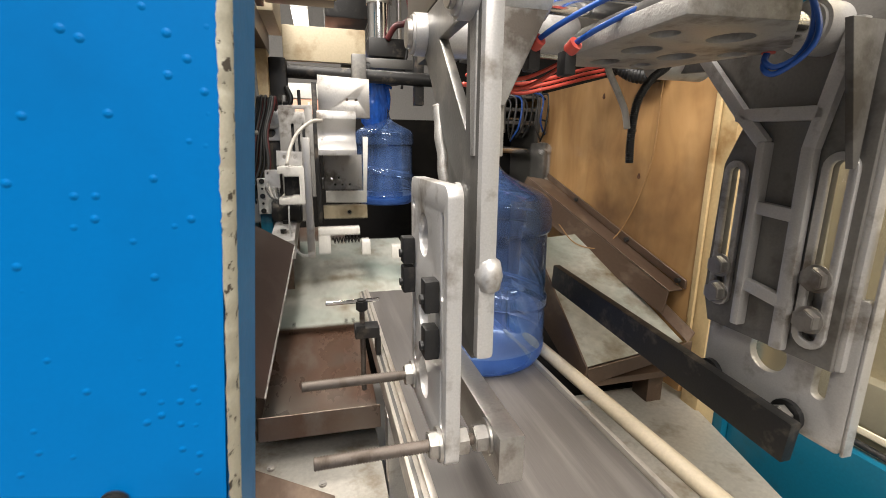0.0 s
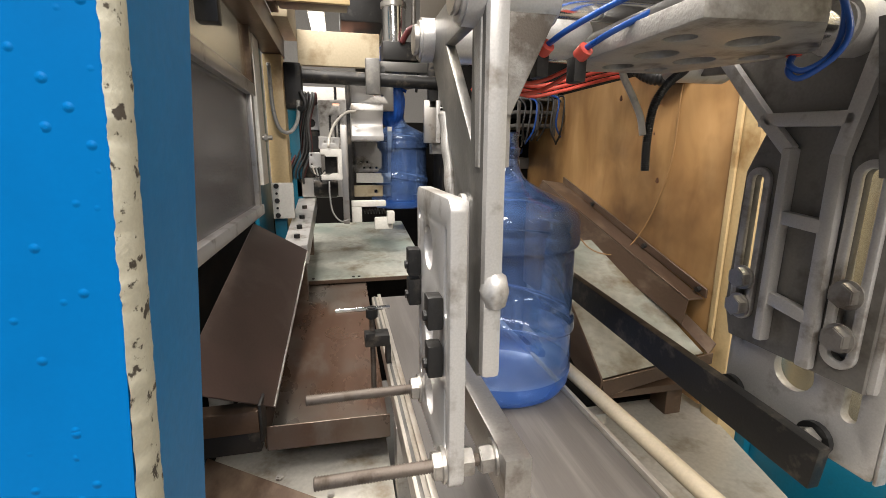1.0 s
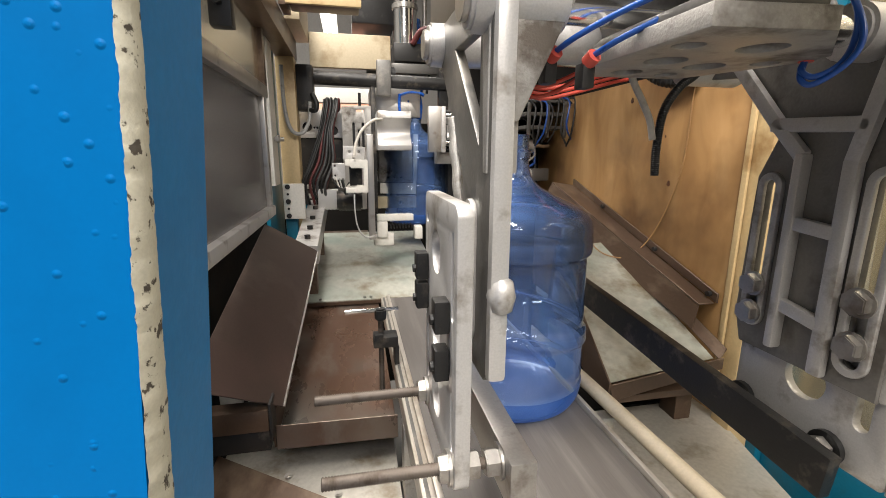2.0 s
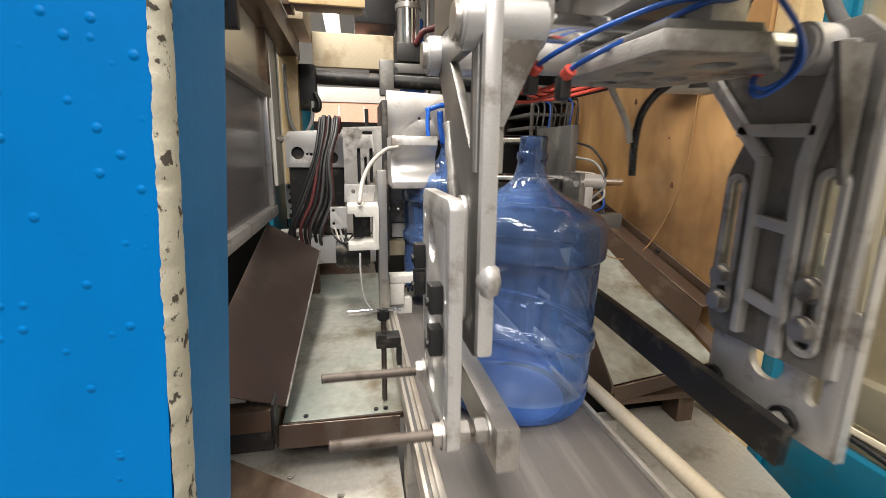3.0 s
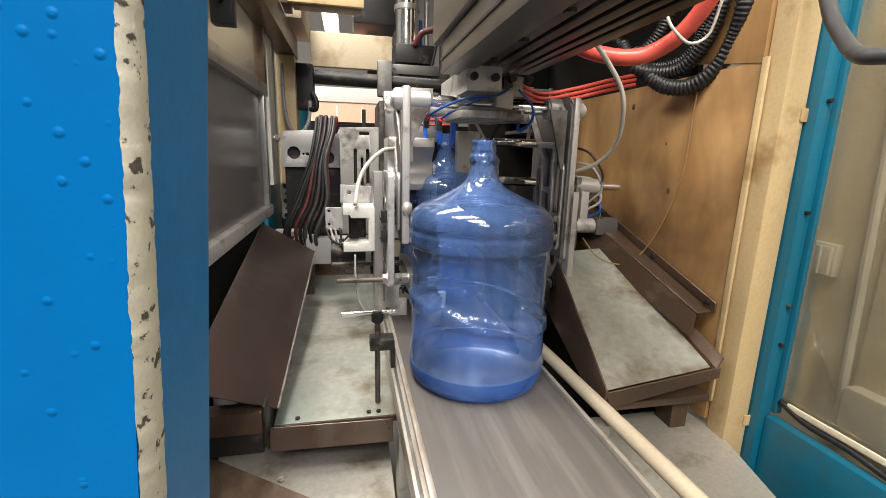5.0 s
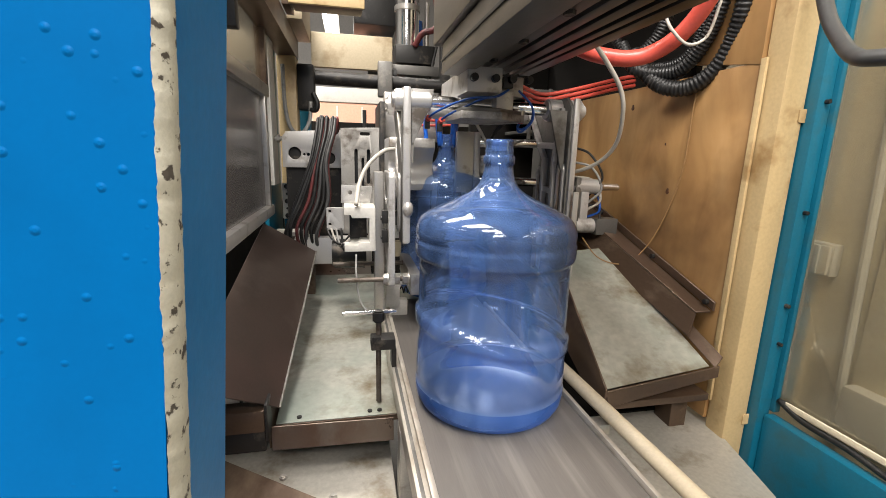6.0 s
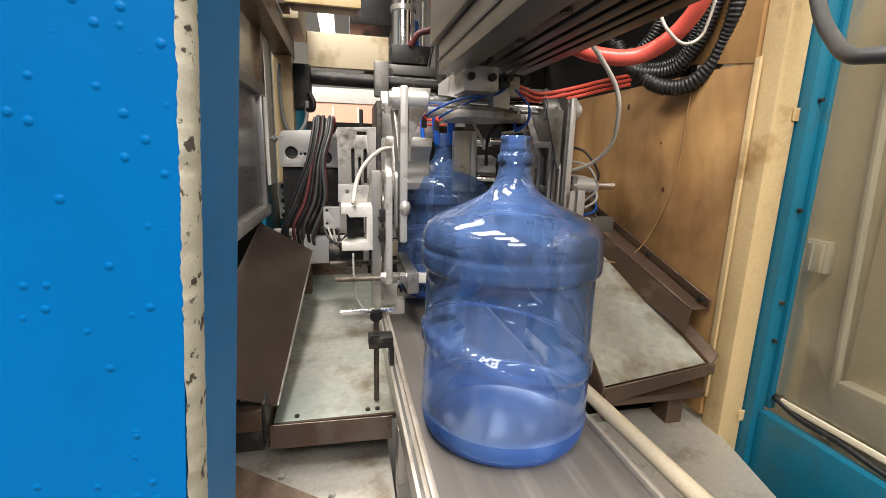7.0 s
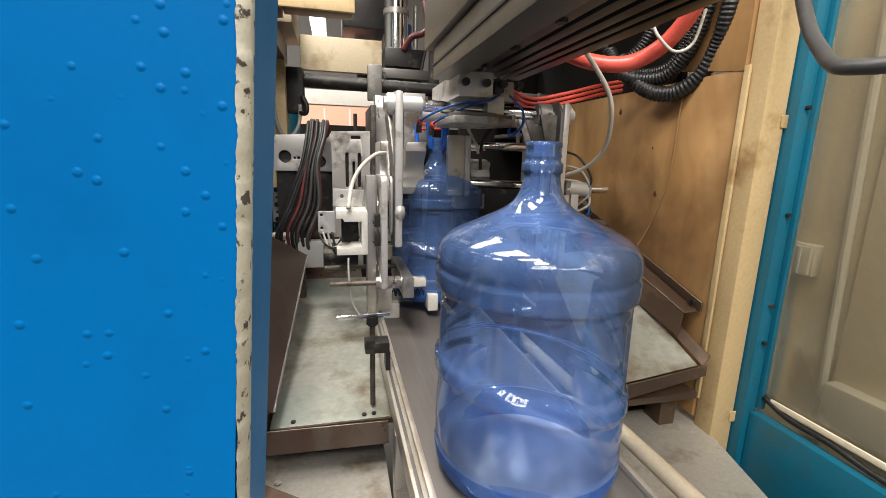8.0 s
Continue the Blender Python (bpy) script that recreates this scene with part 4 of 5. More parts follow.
        part("washer", rod((0.1242, y, z), (0.1262, y, z), 0.0155, None, 16), STEEL, b)
    # bosses and shafts
    for y, z in ((0.045, 0.575), (0.245, 0.582)):
        part("left_boss", rod((0.094, y, z), (0.180, y, z), 0.026, None, 26, 0.003), CAST_PALE, g)
        part("left_boss_cap", rod((0.088, y, z), (0.094, y, z), 0.018, None, 20, 0.001), STEEL, g)
        e = y - 0.022 if y < 0.1 else y
        part("right_boss", rod((0.468, e, z - 0.010), (0.562, e, z - 0.010), 0.027, None, 26, 0.004), CAST_PALE, g)
        part("right_boss_cap", rod((0.562, e, z - 0.010), (0.572, e, z - 0.010), 0.016, None, 20, 0.002), CAST_PALE, g)
        part("shaft", rod((0.18, y, z), (0.468, e, z - 0.010), 0.0145, None, 22), CHROME, g, "polished guide shaft")
    # right arm: web, raised frame, lower plate
    out = [(-0.045, 0.20), (0.12, 0.20), (0.132, 0.24), (0.128, 0.42), (0.105, 0.475), (0.16, 0.545), (0.26, 0.555), (0.265, 0.592), (-0.015, 0.592), (-0.045, 0.565)]
    part("right_arm", plate(out, [slot(0.105, 0.245, 0.41, 0.0075), slot(-0.018, 0.235, 0.42, 0.009)], 0.010, at_x(0.509), 0.002), ARM_WEB, g, "dark cast arm with raised ribs")
    for y0, z0, y1, z1 in ((0.066, 0.215, 0.066, 0.445), (0.066, 0.445, 0.105, 0.485), (0.105, 0.485, 0.185, 0.575), (0.010, 0.205, 0.012, 0.44), (0.012, 0.44, -0.012, 0.565),
                           (0.066, 0.37, 0.010, 0.365), (0.066, 0.272, 0.010, 0.262), (0.11, 0.482, 0.004, 0.478)):
        d = Vector((0, y1 - y0, z1 - z0))
        rib = box(-0.0055, 0.0055, -0.008, 0.008, 0, d.length + 0.004, 0.003)
        bmesh.ops.transform(rib, matrix=Matrix.Translation((0.496, y0, z0)) @ d.to_track_quat("Z", "X").to_matrix().to_4x4() @ Matrix.Rotation(radians(90), 4, "Z"), verts=rib.verts)
        part("rib", rib, CAST_PALE, g)
    for c, z0, z1, r in ((0.105, 0.245, 0.41, 0.0075), (-0.018, 0.235, 0.42, 0.009)):
        part("slot_rim", plate(slot(c, z0, z1, r + 0.009), [slot(c, z0, z1, r)], 0.006, at_x(0.5015), 0.0015), CAST_PALE, g)
    part("right_arm_flange", box(0.509, 0.525, -0.052, -0.040, 0.20, 0.588, 0.006), CAST_PALE, g)
    lo = part("lower_plate", plate(rounded_rect(-0.062, 0.125, 0.105, 0.285, 0.006), [circle(0.035, 0.185, 0.0245, 28), slot(-0.030, 0.165, 0.205, 0.008), circle(0.107, 0.20, 0.006, 12)], 0.012, at_x(0.5225), 0.001), CAST_PALE, g)
    part("edge", box(0.517, 0.531, -0.066, -0.0625, 0.105, 0.37, 0.001), CAST_PALE, lo)
    for y, z in ((0.105, 0.285), (0.105, 0.247), (-0.018, 0.300), (-0.018, 0.252)):
        b = part("bolt", bolt_head((0.4985, y, z), (-1, 0, 0), 0.0135, 0.012), STEEL, g)
        part("washer", rod((0.4985, y, z), (0.4965, y, z), 0.016, None, 16), STEEL, b)
    bm = box(0.474, 0.490, -0.034, 0.52, -0.004, 0.048, 0.002)
    bmesh.ops.transform(bm, matrix=pose(0, 0, 0.090, 5.0, 0, 0), verts=bm.verts)
    part("right_bar", bm, OXIDE, g, "black steel pusher bar")
    for y in (-0.008, 0.105):
        b = part("spacer", rod((0.489, y, 0.125), (0.56, y, 0.125), 0.008, None, 14), THREAD, g)
        part("nut", hexnut((0.490, y, 0.125), (0.502, y, 0.125), 0.014), STEEL, b)
        part("ring", rod((0.503, y, 0.125), (0.510, y, 0.125), 0.019, None, 18), BLACK, b)
    # gussets beside the flanges
    part("left_gusset", plate([(0.134, 0.475), (0.138, 0.475), (0.185, 0.575), (0.185, 0.60), (0.134, 0.60)], [], 0.008, at_y(0.03), 0.001), CAST, g)
    part("right_gusset", plate([(0.500, 0.42), (0.494, 0.42), (0.455, 0.56), (0.500, 0.56)], [], 0.008, at_y(-0.03), 0.001), ARM_WEB, g)
    # carriage
    hl = [circle(x, y, r, 22) for x, y, r in ((0.272, 0.078, 0.015), (0.320, 0.082, 0.011), (0.272, 0.020, 0.018), (0.325, 0.035, 0.018), (0.368, 0.010, 0.012), (0.312, -0.040, 0.018), (0.250, -0.035, 0.012))]
    out = [(0.238, 0.112), (0.350, 0.104), (0.398, -0.005), (0.392, -0.03), (0.315, -0.095), (0.225, -0.085), (0.222, 0.06)]
    part("mount_plate", plate(out, hl, 0.016, Matrix.Translation((0, 0, 0.537)), 0.001), CAST, g, "milled plate with large holes")
    part("plate_backing", plate([(0.242, 0.105), (0.347, 0.098), (0.392, -0.005), (0.386, -0.026), (0.312, -0.088), (0.23, -0.08), (0.228, 0.055)], [], 0.008, Matrix.Translation((0, 0, 0.5495)), 0.001), BAR, g)
    part("slide_block", box(0.252, 0.335, -0.03, 0.27, 0.592, 0.648, 0.004), CAST_PALE, g)
    part("clevis", box(0.33, 0.372, -0.008, 0.028, 0.555, 0.60, 0.003), CAST_PALE, g)
    part("slide_block", box(0.342, 0.41, 0.03, 0.27, 0.592, 0.640, 0.004), CAST, g)
    for x in (0.265, 0.315, 0.355, 0.395):
        part("clamp_screw", rod((x, -0.032, 0.622), (x, -0.048, 0.622), 0.009, None, 12, 0.002), OXIDE, g)
    part("valve", box(0.338, 0.362, -0.03, 0.0, 0.604, 0.63, 0.003), OXIDE, g)
    part("cylinder", rod((0.185, 0.11, 0.560), (0.25, 0.11, 0.560), 0.02, None, 22, 0.002), CAST_PALE, g)
    for x, y, z in ((0.176, 0.05, 0.527), (0.203, 0.03, 0.521)):
        f = part("fitting", box(x - 0.006, x + 0.006, y - 0.002, y + 0.014, z - 0.016, z + 0.006, 0.002), OXIDE, g)
        part("ring", rod((x, y + 0.002, z + 0.006), (x + 0.002, y - 0.006, z + 0.011), 0.0068, None, 16), RED, f, "red release ring")
        part("air_line", hose([(x + 0.001, y, z + 0.01), (x + 0.012, y - 0.03, z + 0.02), (x + 0.04, y - 0.065, z + 0.035), (x + 0.08, -0.055, 0.575), (0.315, -0.05, 0.582), (0.35, -0.032, 0.60)], 0.0027, None, 8), AIR_LINE, g, "blue air line")
    f = part("fitting", rod((0.392, -0.008, 0.536), (0.392, -0.008, 0.558), 0.009, None, 12), STEEL, g)
    part("ring", rod((0.392, -0.008, 0.528), (0.392, -0.008, 0.536), 0.006, None, 12), RED, f, "red release ring")
    for k in range(2):
        o = 0.006 * k
        part("air_line", hose([(0.391, -0.008, 0.53), (0.384, -0.012, 0.52 - o), (0.390, -0.02, 0.514 - o), (0.405, -0.028 - o, 0.524), (0.413, -0.03 - o, 0.544), (0.408, -0.03, 0.57), (0.375, -0.03, 0.60)], 0.0027, None, 8), AIR_LINE, g, "blue air line")
    part("corrugated_tail", hose([(0.415, 0.16, 0.575), (0.417, 0.152, 0.548), (0.392, 0.15, 0.528), (0.374, 0.15, 0.50), (0.369, 0.15, 0.46), (0.370, 0.15, 0.421)], 0.0055, None, 10, 0.0009), BLACK, g, "cut black corrugated tube")
    part("white_tail", hose([(0.318, 0.15, 0.575), (0.326, 0.15, 0.538), (0.343, 0.15, 0.51), (0.356, 0.15, 0.487), (0.362, 0.15, 0.465)], 0.0042, None, 8), PALE_CABLE, g, "white cable end")
    part("red_line", hose([(0.19, 0.30, 0.545), (0.25, 0.36, 0.553), (0.33, 0.39, 0.562), (0.41, 0.36, 0.60)], 0.0036, None, 8), RED, g, "red air lines")
    part("red_line", hose([(0.19, 0.32, 0.535), (0.26, 0.39, 0.54), (0.34, 0.41, 0.55), (0.41, 0.37, 0.595)], 0.0036, None, 8), RED, g)
    return g


# ---------------- the mould, in the place where it stops in front ----------------
def mould_left():
    m = thing("hose_side_mould", "blow mould half with pale bracket, plates and hoses", "mould")
    part("hole_plate", plate([(-0.212, 0.40), (-0.037, 0.40), (-0.037, 0.517), (-0.20, 0.507), (-0.212, 0.49)], [circle(-0.176, 0.443, 0.019), circle(-0.073, 0.43, 0.018), circle(-0.148, 0.44, 0.004, 10), circle(-0.136, 0.44, 0.005, 10)], 0.01, at_y(1.455)), CAST_PALE, m, "pale plate with round holes")
    part("dark_panel", box(-0.205, -0.02, 1.462, 1.475, 0.14, 0.50, 0.002), OXIDE, m)
    part("slot_plate", plate([(-0.037, 0.20), (0.078, 0.20), (0.078, 0.525), (-0.037, 0.52)], [slot(0.008, 0.36, 0.455, 0.005), slot(0.045, 0.36, 0.455, 0.005), slot(0.028, 0.34, 0.43, 0.004), rounded_rect(0.02, 0.05, 0.50, 0.51, 0.004)], 0.012, at_y(1.40)), CAST, m, "grey slotted plate")
    part("backing", box(-0.037, 0.078, 1.415, 1.43, 0.2, 0.50, 0.001), BLACK, m)
    part("bolt", rod((0.035, 1.41, 0.52), (0.035, 1.41, 0.575), 0.006, None, 10), OXIDE, m)
    part("side_plate", box(0.079, 0.096, 1.38, 1.62, 0.10, 0.60, 0.002), OXIDE, m)
    part("upright_bar", box(0.047, 0.070, 1.11, 1.16, 0.035, 0.405, 0.002), STEEL, m, "plain steel upright bar")
    part("foot_bar", box(0.080, 0.217, 1.18, 1.22, 0.092, 0.115, 0.003), WHITE, m, "white foot bar")
    part("foot", box(0.080, 0.119, 1.18, 1.22, 0.030, 0.0915, 0.003), WHITE, m)
    part("foot", box(0.221, 0.250, 1.17, 1.22, 0.022, 0.070, 0.003), WHITE, m)
    coil = [(0.125 + 0.092 * k / 64, 1.205 + 0.009 * math.cos(k * math.pi / 4), 0.070 + 0.009 * math.sin(k * math.pi / 4)) for k in range(65)]
    part("spring", hose(coil, 0.0022, None, 6, 0, 1), OXIDE, m)
    part("white_tray", plate([(0.112, 0.170), (0.268, 0.165), (0.280, 0.42), (0.260, 0.42), (0.257, 0.213), (0.112, 0.214)], [], 0.012, at_y(1.475), 0.001), WHITE, m, "white angled tray")
    part("base_beam", plate(rounded_rect(0.10, 0.27, 0.105, 0.156, 0.004), [circle(0.20, 0.128, 0.009, 14)], 0.04, at_y(1.49), 0.002), BEAM_CREAM, m, "dirty cream base beam")
    cu = [(-0.028, 0.205), (0.052, 0.205), (0.052, 0.318), (-0.028, 0.318), (-0.028, 0.298), (-0.012, 0.298), (-0.008, 0.290), (0.034, 0.290), (0.034, 0.228), (0.012, 0.228), (0.004, 0.222), (-0.028, 0.222)]
    br = part("bracket", plate(cu, [], 0.09, at_y(1.155), 0.002), WHITE, m, "pale cast bracket")
    part("top_lug", plate([(-0.036, 0.319), (0.04, 0.319), (0.046, 0.362), (-0.034, 0.366)], [slot(0.02, 0.345, 0.347, 0.005), slot(-0.012, 0.345, 0.347, 0.005)], 0.01, at_y(1.20), 0.001), CAST_PALE, br)
    part("side_lug", plate(rounded_rect(-0.075, -0.03, 0.245, 0.305, 0.004), [circle(-0.066, 0.295, 0.004, 10), circle(-0.066, 0.26, 0.004, 10)], 0.008, at_y(1.21), 0.001), CAST_PALE, br)
    part("rear_web", box(-0.015, 0.03, 1.18, 1.195, 0.225, 0.292, 0.002), OXIDE, br)
    # mould block
    part("top_plate", plate([(0.10, 0.49), (0.29, 0.49), (0.29, 0.632), (0.10, 0.64)], [circle(0.205, 0.555, 0.005, 10), circle(0.24, 0.555, 0.005, 10)], 0.05, at_y(1.50)), STEEL, m, "brushed steel top plate")
    prof = [(1.216, 0.352), (1.213, 0.358), (1.213, 0.370), (1.221, 0.380), (1.236, 0.392), (1.247, 0.406), (1.250, 0.420), (1.247, 0.434), (1.236, 0.448), (1.221, 0.458), (1.213, 0.468), (1.213, 0.486), (1.216, 0.492), (1.47, 0.492), (1.47, 0.352)]
    part("waisted_block", plate(prof, [], 0.125, at_x(0.155), 0.003), CAST_PALE, m, "rounded pale mould block")
    lb = part("lower_block", plate([(0.108, 0.216), (0.255, 0.216), (0.255, 0.352), (0.108, 0.352)], [circle(x, z, 0.0055, 12) for x, z in ((0.137, 0.262), (0.165, 0.262), (0.150, 0.236), (0.178, 0.236), (0.206, 0.236))], 0.03, at_y(1.50), 0.002), CAST, m)
    part("tie_bar", rod((0.10, 1.53, 0.24), (0.14, 1.53, 0.24), 0.022, None, 18), CAST_PALE, lb)
    part("motor", rod((-0.065, 1.27, 0.165), (0.03, 1.27, 0.165), 0.042, None, 22, 0.006), OXIDE, m)
    part("base_block", plate(rounded_rect(-0.235, -0.14, 0.165, 0.215, 0.008), [rounded_rect(-0.215, -0.16, 0.178, 0.202, 0.005)], 0.06, at_y(1.38)), WHITE, m)
    part("base_plate", box(-0.14, 0.05, 1.33, 1.37, 0.12, 0.20, 0.004), CAST_PALE, m)
    rng = random.Random(3)
    mats = (BLACK, DARK_CABLE, BLACK, DARK_RED, BLACK, DARK_RED, DARK_CABLE, BLACK, DARK_CABLE, DARK_RED)
    for k, mt in enumerate(mats):
        o = 0.0058 * k + 0.005 * (rng.random() - 0.5)
        e = 0.0105 * k + 0.012 * (rng.random() - 0.5)
        w = 0.022 * rng.random()
        part("hose", hose([(-0.098 + o, 1.46, 0.50), (-0.10 + o, 1.43 - w, 0.538 + 0.014 * rng.random()), (-0.105 + o, 1.39 - w, 0.49 + 0.02 * rng.random()), (-0.122 + 0.9 * o, 1.365 - w, 0.42),
                           (-0.165 + e, 1.35 - w, 0.31), (-0.20 + e, 1.34 - w, 0.205 + 0.025 * rng.random()), (-0.19 + e, 1.36, 0.14)], 0.0046 + 0.0012 * rng.random(), None, 8), mt, m, "dark red hose" if mt is DARK_RED else "")
    part("pale_cable", hose([(0.11, 1.215, 0.462), (0.075, 1.19, 0.455), (0.035, 1.17, 0.42), (0.012, 1.15, 0.375), (0.002, 1.10, 0.325)], 0.0055, None, 8), PALE_CABLE, m, "pale cable")
    part("pale_cable", hose([(0.0, 1.10, 0.20), (0.0, 1.08, 0.15), (0.008, 1.07, 0.09), (0.035, 1.06, 0.055), (0.07, 1.07, 0.06)], 0.0026, None, 8), GREY_CABLE, m)
    for k in range(4):
        part("wire", hose([(-0.075 + 0.012 * k, 1.20, 0.25), (-0.06 + 0.01 * k, 1.18, 0.225 - 0.01 * k), (-0.035, 1.16, 0.215), (-0.015, 1.15, 0.24 - 0.008 * k)], 0.003, None, 6), (BLACK, PALE_CABLE, GREY_CABLE, BLACK)[k], m)
    return m


def mould_right():
    m = thing("rod_side_mould", "blow mould half with polished tie rods", "mould")
    part("foot", box(0.068, 0.143, 1.19, 1.215, -0.004, 0.046, 0.006), WHITE, m, "white plastic foot")
    part("front_plate", box(0.285, 0.335, 1.24, 1.262, 0.345, 0.515, 0.003), STEEL, m)
    part("side_plate", box(0.335, 0.352, 1.235, 1.30, 0.345, 0.515, 0.003), CAST_PALE, m)
    part("shaped_block", plate([(1.27, 0.385), (1.255, 0.40), (1.265, 0.42), (1.255, 0.44), (1.30, 0.45), (1.42, 0.45), (1.42, 0.385)], [], 0.06, at_x(0.39), 0.003), CAST_PALE, m)
    part("tie_rod", rod((0.352, 1.28, 0.487), (0.56, 1.28, 0.489), 0.013, None, 20), CHROME, m, "polished tie rod")
    part("tie_rod", rod((0.352, 1.24, 0.382), (0.62, 1.24, 0.372), 0.013, None, 20), CHROME, m, "polished tie rod")
    part("lower_block", box(0.40, 0.60, 1.42, 1.62, 0.02, 0.36, 0.006), OXIDE, m)
    part("top_plate", plate([(0.33, 0.30), (0.42, 0.30), (0.42, 0.345), (0.33, 0.345)], [], 0.06, at_y(1.33)), CAST, m)
    part("end_plate", box(0.60, 0.625, 1.20, 1.45, 0.17, 0.53, 0.004), BAR, m)
    part("cross_arm", box(0.585, 0.600, 1.10, 1.20, 0.20, 0.40, 0.004), BAR, m)
    part("rod_housing", rod((0.585, 1.12, 0.377), (0.660, 1.12, 0.374), 0.0205, None, 20, 0.004), CAST_PALE, m)
    part("rod_end", rod((0.660, 1.12, 0.374), (0.722, 1.12, 0.372), 0.0102, None, 16, 0.002), CHROME, m)
    part("link", box(0.605, 0.63, 1.105, 1.13, 0.255, 0.365, 0.006), CAST_PALE, m)
    part("lower_housing", rod((0.59, 1.115, 0.268), (0.665, 1.115, 0.265), 0.0205, None, 20, 0.004), CAST_PALE, m)
    part("stop_block", box(0.650, 0.715, 1.09, 1.135, 0.243, 0.288, 0.003), BAR, m)
    for k in range(5):
        part("wire", hose([(0.60, 1.16, 0.48 - 0.04 * k), (0.63 + 0.008 * k, 1.12, 0.46 - 0.035 * k), (0.66, 1.10, 0.40 - 0.03 * k), (0.635, 1.12, 0.35 - 0.02 * k)], 0.0035, None, 6), (BLACK, GREY_CABLE, PALE_CABLE, AIR_LINE, BLACK)[k], m)
    return m


def cover_plate():
    p = thing("sliding_cover", "pale oil-stained sheet cover that slides with the mould", "cover")
    a, b = 0.822, 1.62
    up = 0.022
    part("sheet", sheet([(-0.163, a, tz(a) + up), (0.30, a, tz(a) + up), (0.30, b, tz(b) + up), (-0.163, b, tz(b) + up)], 0.003), GALV_OIL, p)
    part("front_fold", sheet([(-0.163, a - 0.001, tz(a) + up - 0.003), (0.30, a - 0.001, tz(a) + up - 0.003), (0.30, a - 0.001, tz(a) + 0.006), (-0.163, a - 0.001, tz(a) + 0.006)], 0.002, None, 0.0004, (0, 1, 0)), RUST, p)
    for x in (-0.12, 0.02, 0.04):
        part("screw", rod((x, a + 0.012, tz(a) + up), (x, a + 0.012, tz(a) + up + 0.004), 0.005, None, 8), OXIDE, p)
    return p


# ---------------- bottles ----------------
def bottle(label):
    """A five-gallon bottle, its base at the origin, the handle recess towards -x."""
    prof = [(0.002, 0.014), (0.05, 0.012), (0.09, 0.007), (0.108, 0.0), (0.119, 0.0015), (0.128, 0.008), (0.1345, 0.020), (0.1370, 0.034), (0.1374, 0.045), (0.1342, 0.0515), (0.1364, 0.059),
            (0.1364, 0.08), (0.1356, 0.11), (0.1342, 0.13), (0.1338, 0.17), (0.1334, 0.20), (0.1328, 0.270), (0.1332, 0.2765), (0.1345, 0.2785), (0.1388, 0.2805), (0.1402, 0.284),
            (0.1406, 0.294), (0.1406, 0.306), (0.1386, 0.309), (0.1386, 0.313), (0.1398, 0.317), (0.1390, 0.328), (0.1362, 0.338), (0.1305, 0.3465), (0.1200, 0.3545), (0.104, 0.3625), (0.084, 0.3715), (0.064, 0.3810),
            (0.047, 0.390), (0.0365, 0.399), (0.0300, 0.409), (0.0265, 0.420), (0.0248, 0.431), (0.0245, 0.4370), (0.0268, 0.4385), (0.0272, 0.4480), (0.0268, 0.4510), (0.0240, 0.4525), (0.0234, 0.457), (0.0246, 0.4600), (0.0233, 0.4635), (0.0230, 0.470), (0.0244, 0.4730), (0.0240, 0.4775), (0.0222, 0.479), (0.0205, 0.477), (0.0200, 0.460)]
    # finer steps up the wall
    fine = []
    for (r0, z0), (r1, z1) in zip(prof, prof[1:]):
        k = max(1, int(abs(z1 - z0) / 0.004))
        fine += [(r0 + (r1 - r0) * i / k, z0 + (z1 - z0) * i / k) for i in range(k)]
    fine.append(prof[-1])

    def ease(a, b, v):
        v = min(1, max(0, (v - a) / (b - a)))
        return v * v * (3 - 2 * v)

    def warp(r, z, t):
        if 0.10 < z < 0.276:
            d = abs((t - radians(192) + math.pi) % (2 * math.pi) - math.pi)     # shallow grip recess beside the label panel
            r -= 0.004 * (1 - ease(0.18, 0.34, d)) * ease(0.190, 0.205, z) * (1 - ease(0.250, 0.266, z))
            zc = 0.151 - 0.022 * math.cos(t)                                    # the rib round the body climbs towards the grip
            r += 0.0058 * (1 - ease(0.010, 0.0165, abs(z - zc)))
            low = 0.196 - 0.056 * (t - radians(212))                            # label panel with a slanting lower edge
            side = ease(radians(211), radians(214), t) * (1 - ease(radians(260), radians(266), t))
            r -= 0.0060 * side * ease(low, low + 0.003, z) * (1 - ease(0.266, 0.270, z))
            side = ease(radians(220), radians(221.5), t) * (1 - ease(radians(223), radians(225), t))
            r -= 0.0016 * side * ease(0.196, 0.20, z) * (1 - ease(0.258, 0.262, z))
            side = ease(radians(284), radians(286), t) * (1 - ease(radians(316), radians(318), t))
            r -= 0.0026 * side * ease(0.176, 0.182, z) * (1 - ease(0.255, 0.261, z))
        return r

    low = [q for q in fine if q[1] < 0.0515 or q[0] < 0.1 and q[1] < 0.1]
    bm, _ = lathe(fine[len(low) - 1:], 256, None, warp)
    foot, rings = lathe(low, 96)
    foot.faces.new(rings[0][::-1])
    b = thing("water_bottle", label, "bottle", "five-gallon bottles")
    part("body", bm, BOTTLE, b)
    part("base", foot, BOTTLE_BASE, b, "thick rounded blue base")
    return b


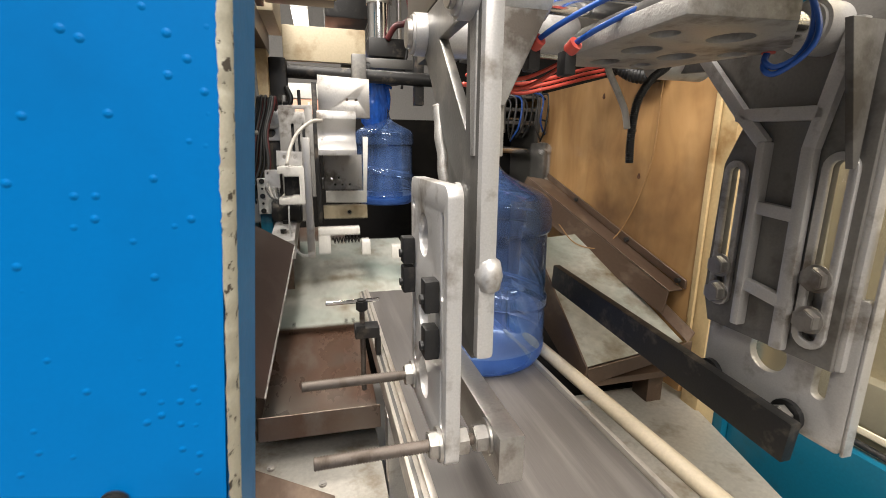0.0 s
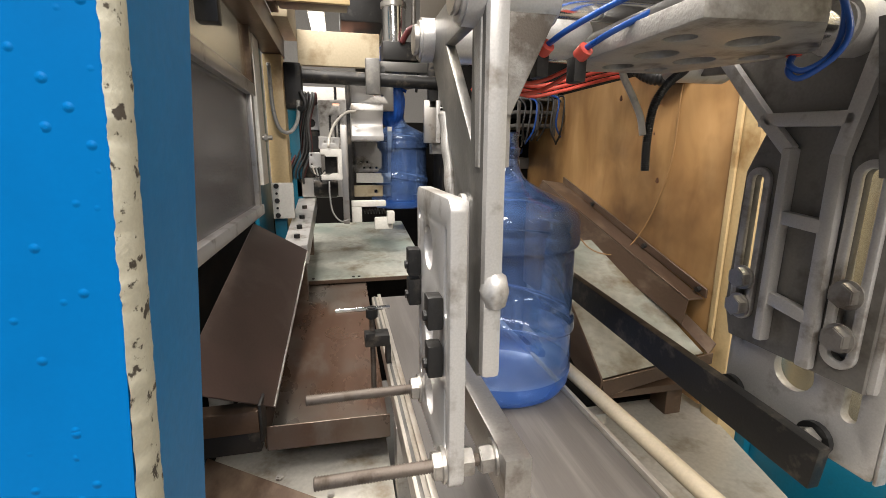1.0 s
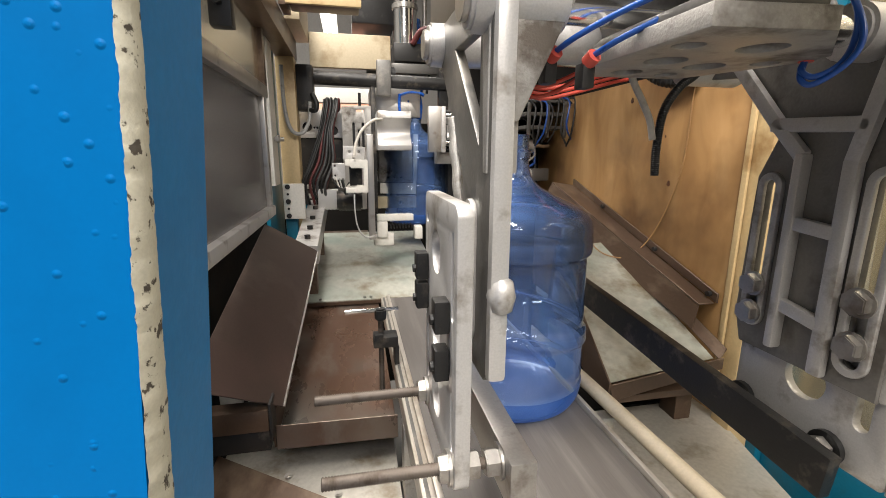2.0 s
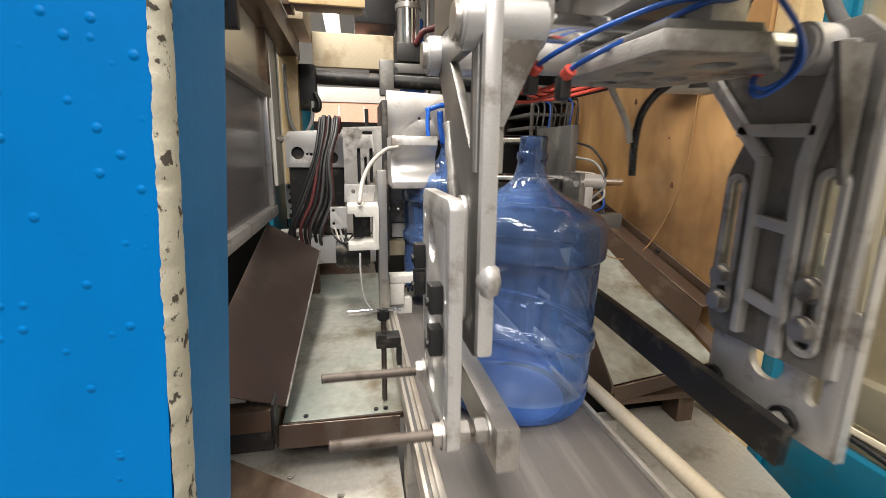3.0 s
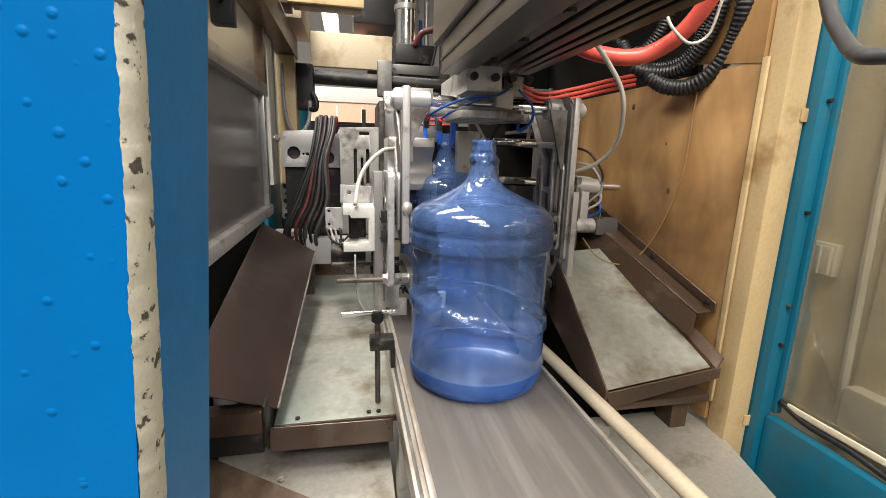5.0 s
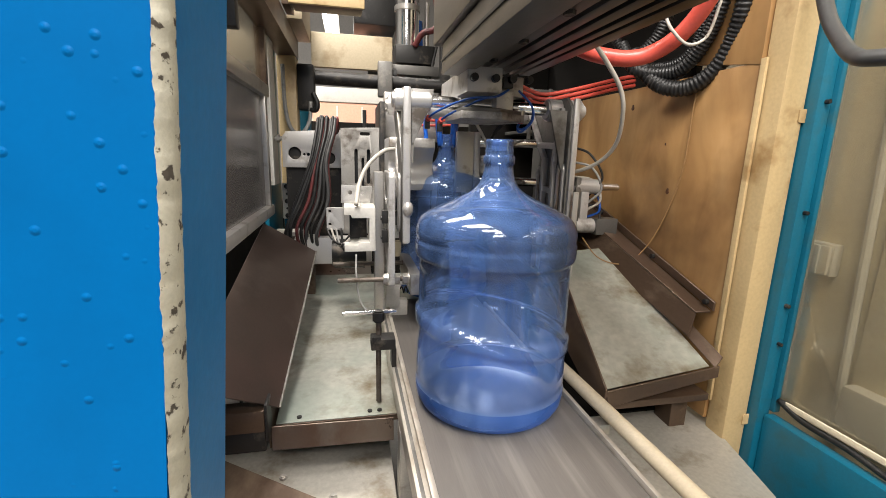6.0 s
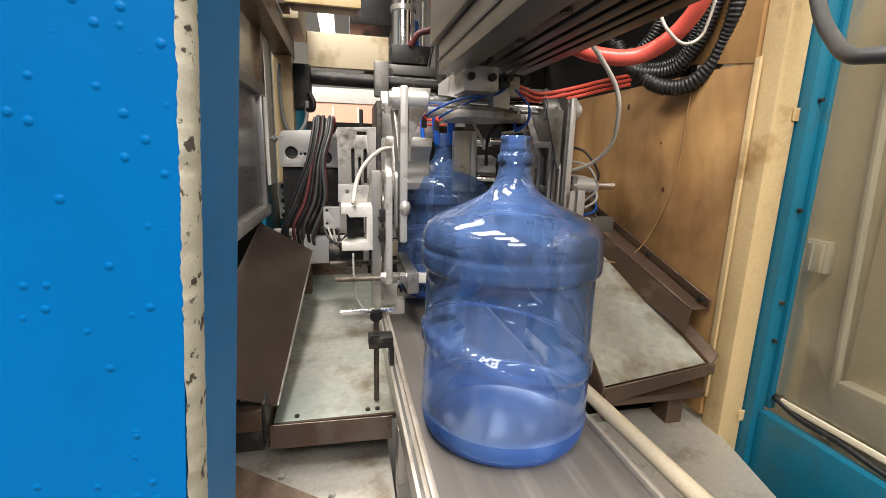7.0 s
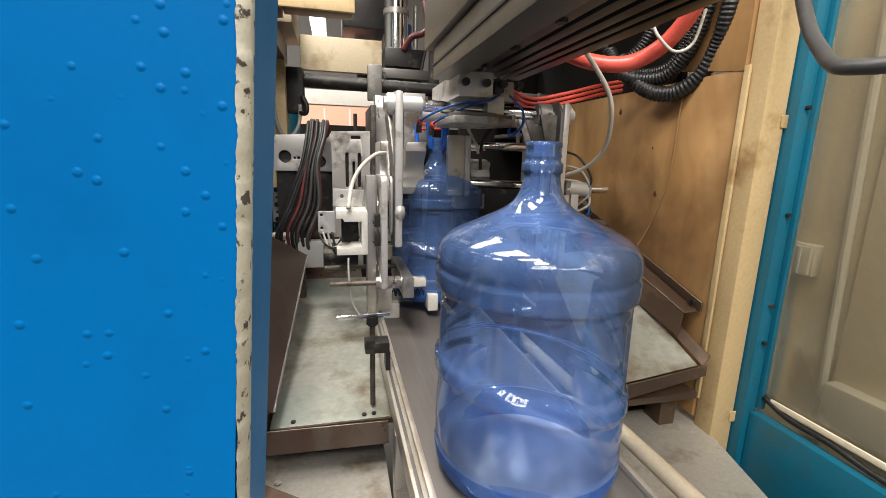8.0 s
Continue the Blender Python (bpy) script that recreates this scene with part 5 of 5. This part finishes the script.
def flash(b):
    """Trimmed strands of blue flash standing on the neck."""
    for pts, r in (([(-0.02, -0.01, 0.485), (-0.028, -0.015, 0.53), (-0.032, -0.02, 0.575)], 0.009), ([(0.015, -0.01, 0.485), (0.02, -0.012, 0.54), (0.01, -0.02, 0.585)], 0.012),
                   ([(-0.075, -0.03, 0.575), (-0.03, -0.03, 0.590), (0.015, -0.03, 0.588), (0.035, -0.03, 0.58)], 0.007), ([(-0.070, -0.04, 0.582), (-0.072, -0.045, 0.53), (-0.066, -0.045, 0.475)], 0.006)):
        bm = hose([Vector(p) - Vector((0, 0, 0.04)) for p in pts], r, None, 8)
        part("flash", bm, PARISON, b, "ragged strand of blue plastic flash")


def parison():
    p = thing("parison", "soft blue plastic tube hanging from the extruder head", "plastic tube")
    def squash(r, z, t):
        return r * (1 + 0.05 * math.sin(3 * t + 20 * z)) * (1 + 0.03 * math.sin(9 * t))
    bm, _ = lathe([(0.006, -0.02), (0.035, 0.0), (0.060, 0.03), (0.064, 0.07), (0.060, 0.12), (0.056, 0.18), (0.053, 0.26), (0.05, 0.34)], 40, None, squash)
    part("tube", bm, PARISON, p)
    return p


hall()
blue_door()
right_side()
left_side()
back()
trays()
conveyor()
overhead()
GRIP = gripper()
DRAG = drag_cable()
MOULD_L = mould_left()
MOULD_R = mould_right()
COVER = cover_plate()
BOTTLE_A = bottle("clear blue five-gallon water bottle standing on the belt")
BOTTLE_B = bottle("clear blue five-gallon water bottle held in the mould")
flash(BOTTLE_B)
PARI = parison()


# ---------------- what moves ----------------
def motions():
    walk(GRIP, [(t, pose(0, y, z)) for t, y, z in (
(0, 0.350, 0), (2.75, 0.350, 0), (3.0, 0.408, 0), (3.25, 0.52, 0), (3.5, 0.655, 0), (3.75, 0.845, 0), (4.0, 0.975, 0), (4.25, 1.035, 0), (4.45, 1.05, 0), (8, 1.05, 0))])
    walk(DRAG, [(t, pose(0.455, 0.84, z)) for t, z in ((0, 1.0), (3.0, 1.0), (3.3, 0.95), (3.7, 0.78), (4.1, 0.68), (4.4, 0.67), (8, 0.67))])
    walk(BOTTLE_A, [(t, pose(x, y, 0, 0, lean, rz)) for t, x, y, lean, rz in (
        (0, 0.294, 0.847, 0, 8), (0.5, 0.290, 0.805, 0, 6), (1.0, 0.284, 0.775, 0, 4), (1.5, 0.276, 0.75, 0, 2), (2.3, 0.272, 0.740, 0, 2), (2.8, 0.274, 0.736, 0.5, 0), (3.0, 0.276, 0.736, 2.5, 0), (3.25, 0.270, 0.752, 5.5, -4),
        (3.5, 0.254, 0.785, 7, -8), (3.75, 0.244, 0.845, 7, -8), (4.0, 0.242, 0.882, 5, -4), (4.15, 0.242, 0.885, 2.2, -2), (4.3, 0.242, 0.883, 0, 0), (4.5, 0.243, 0.875, 0, 0), (5.0, 0.241, 0.830, 0, 0), (5.8, 0.239, 0.752, 0, 0), (6.0, 0.238, 0.732, 0, 0),
        (6.5, 0.237, 0.684, 0, 0), (7.0, 0.238, 0.643, 0, 0), (7.5, 0.242, 0.600, 0, 0), (8.0, 0.246, 0.553, 0, 0))])
    # t, way back along the slide, opening of the halves
    far = ((0, 0.30, 0.128), (0.1, 0.46, 0.130), (0.2, 0.60, 0.132), (0.3, 0.62, 0.132), (0.5, 0.62, 0.126), (0.7, 0.62, 0.097), (0.9, 0.62, 0.066), (1.1, 0.62, 0.037), (1.3, 0.62, 0.012),
           (1.45, 0.62, 0.0), (1.75, 0.62, 0.0), (2.0, 0.47, 0.0), (2.3, 0.19, 0.0), (2.55, 0.035, 0.0), (2.7, 0, 0), (8.0, 0, 0))
    held = tuple((t, 0.62 if t < 1.7 else d) for t, d, _ in far)
    walk(MOULD_L, [(t, pose(-gap, d, 0.22 * d)) for t, d, gap in far])
    walk(MOULD_R, [(t, pose(gap, d, 0.22 * d)) for t, d, gap in far])
    walk(BOTTLE_B, [(t, pose(0.272, 1.32 + 1.403 * d, 0.03 + 0.242 * d)) for t, d in held])
    walk(COVER, [(t, pose(0, 1.2 * d, 1.2 * d * S)) for t, d, _ in far])
    walk(PARI, [(t, pose(x, 2.19, z)) for t, x, z in ((0, 0.225, 0.535), (0.8, 0.225, 0.535), (1.0, 0.235, 0.57), (1.2, 0.26, 0.65), (1.4, 0.28, 0.70), (8, 0.28, 0.70))])


motions()
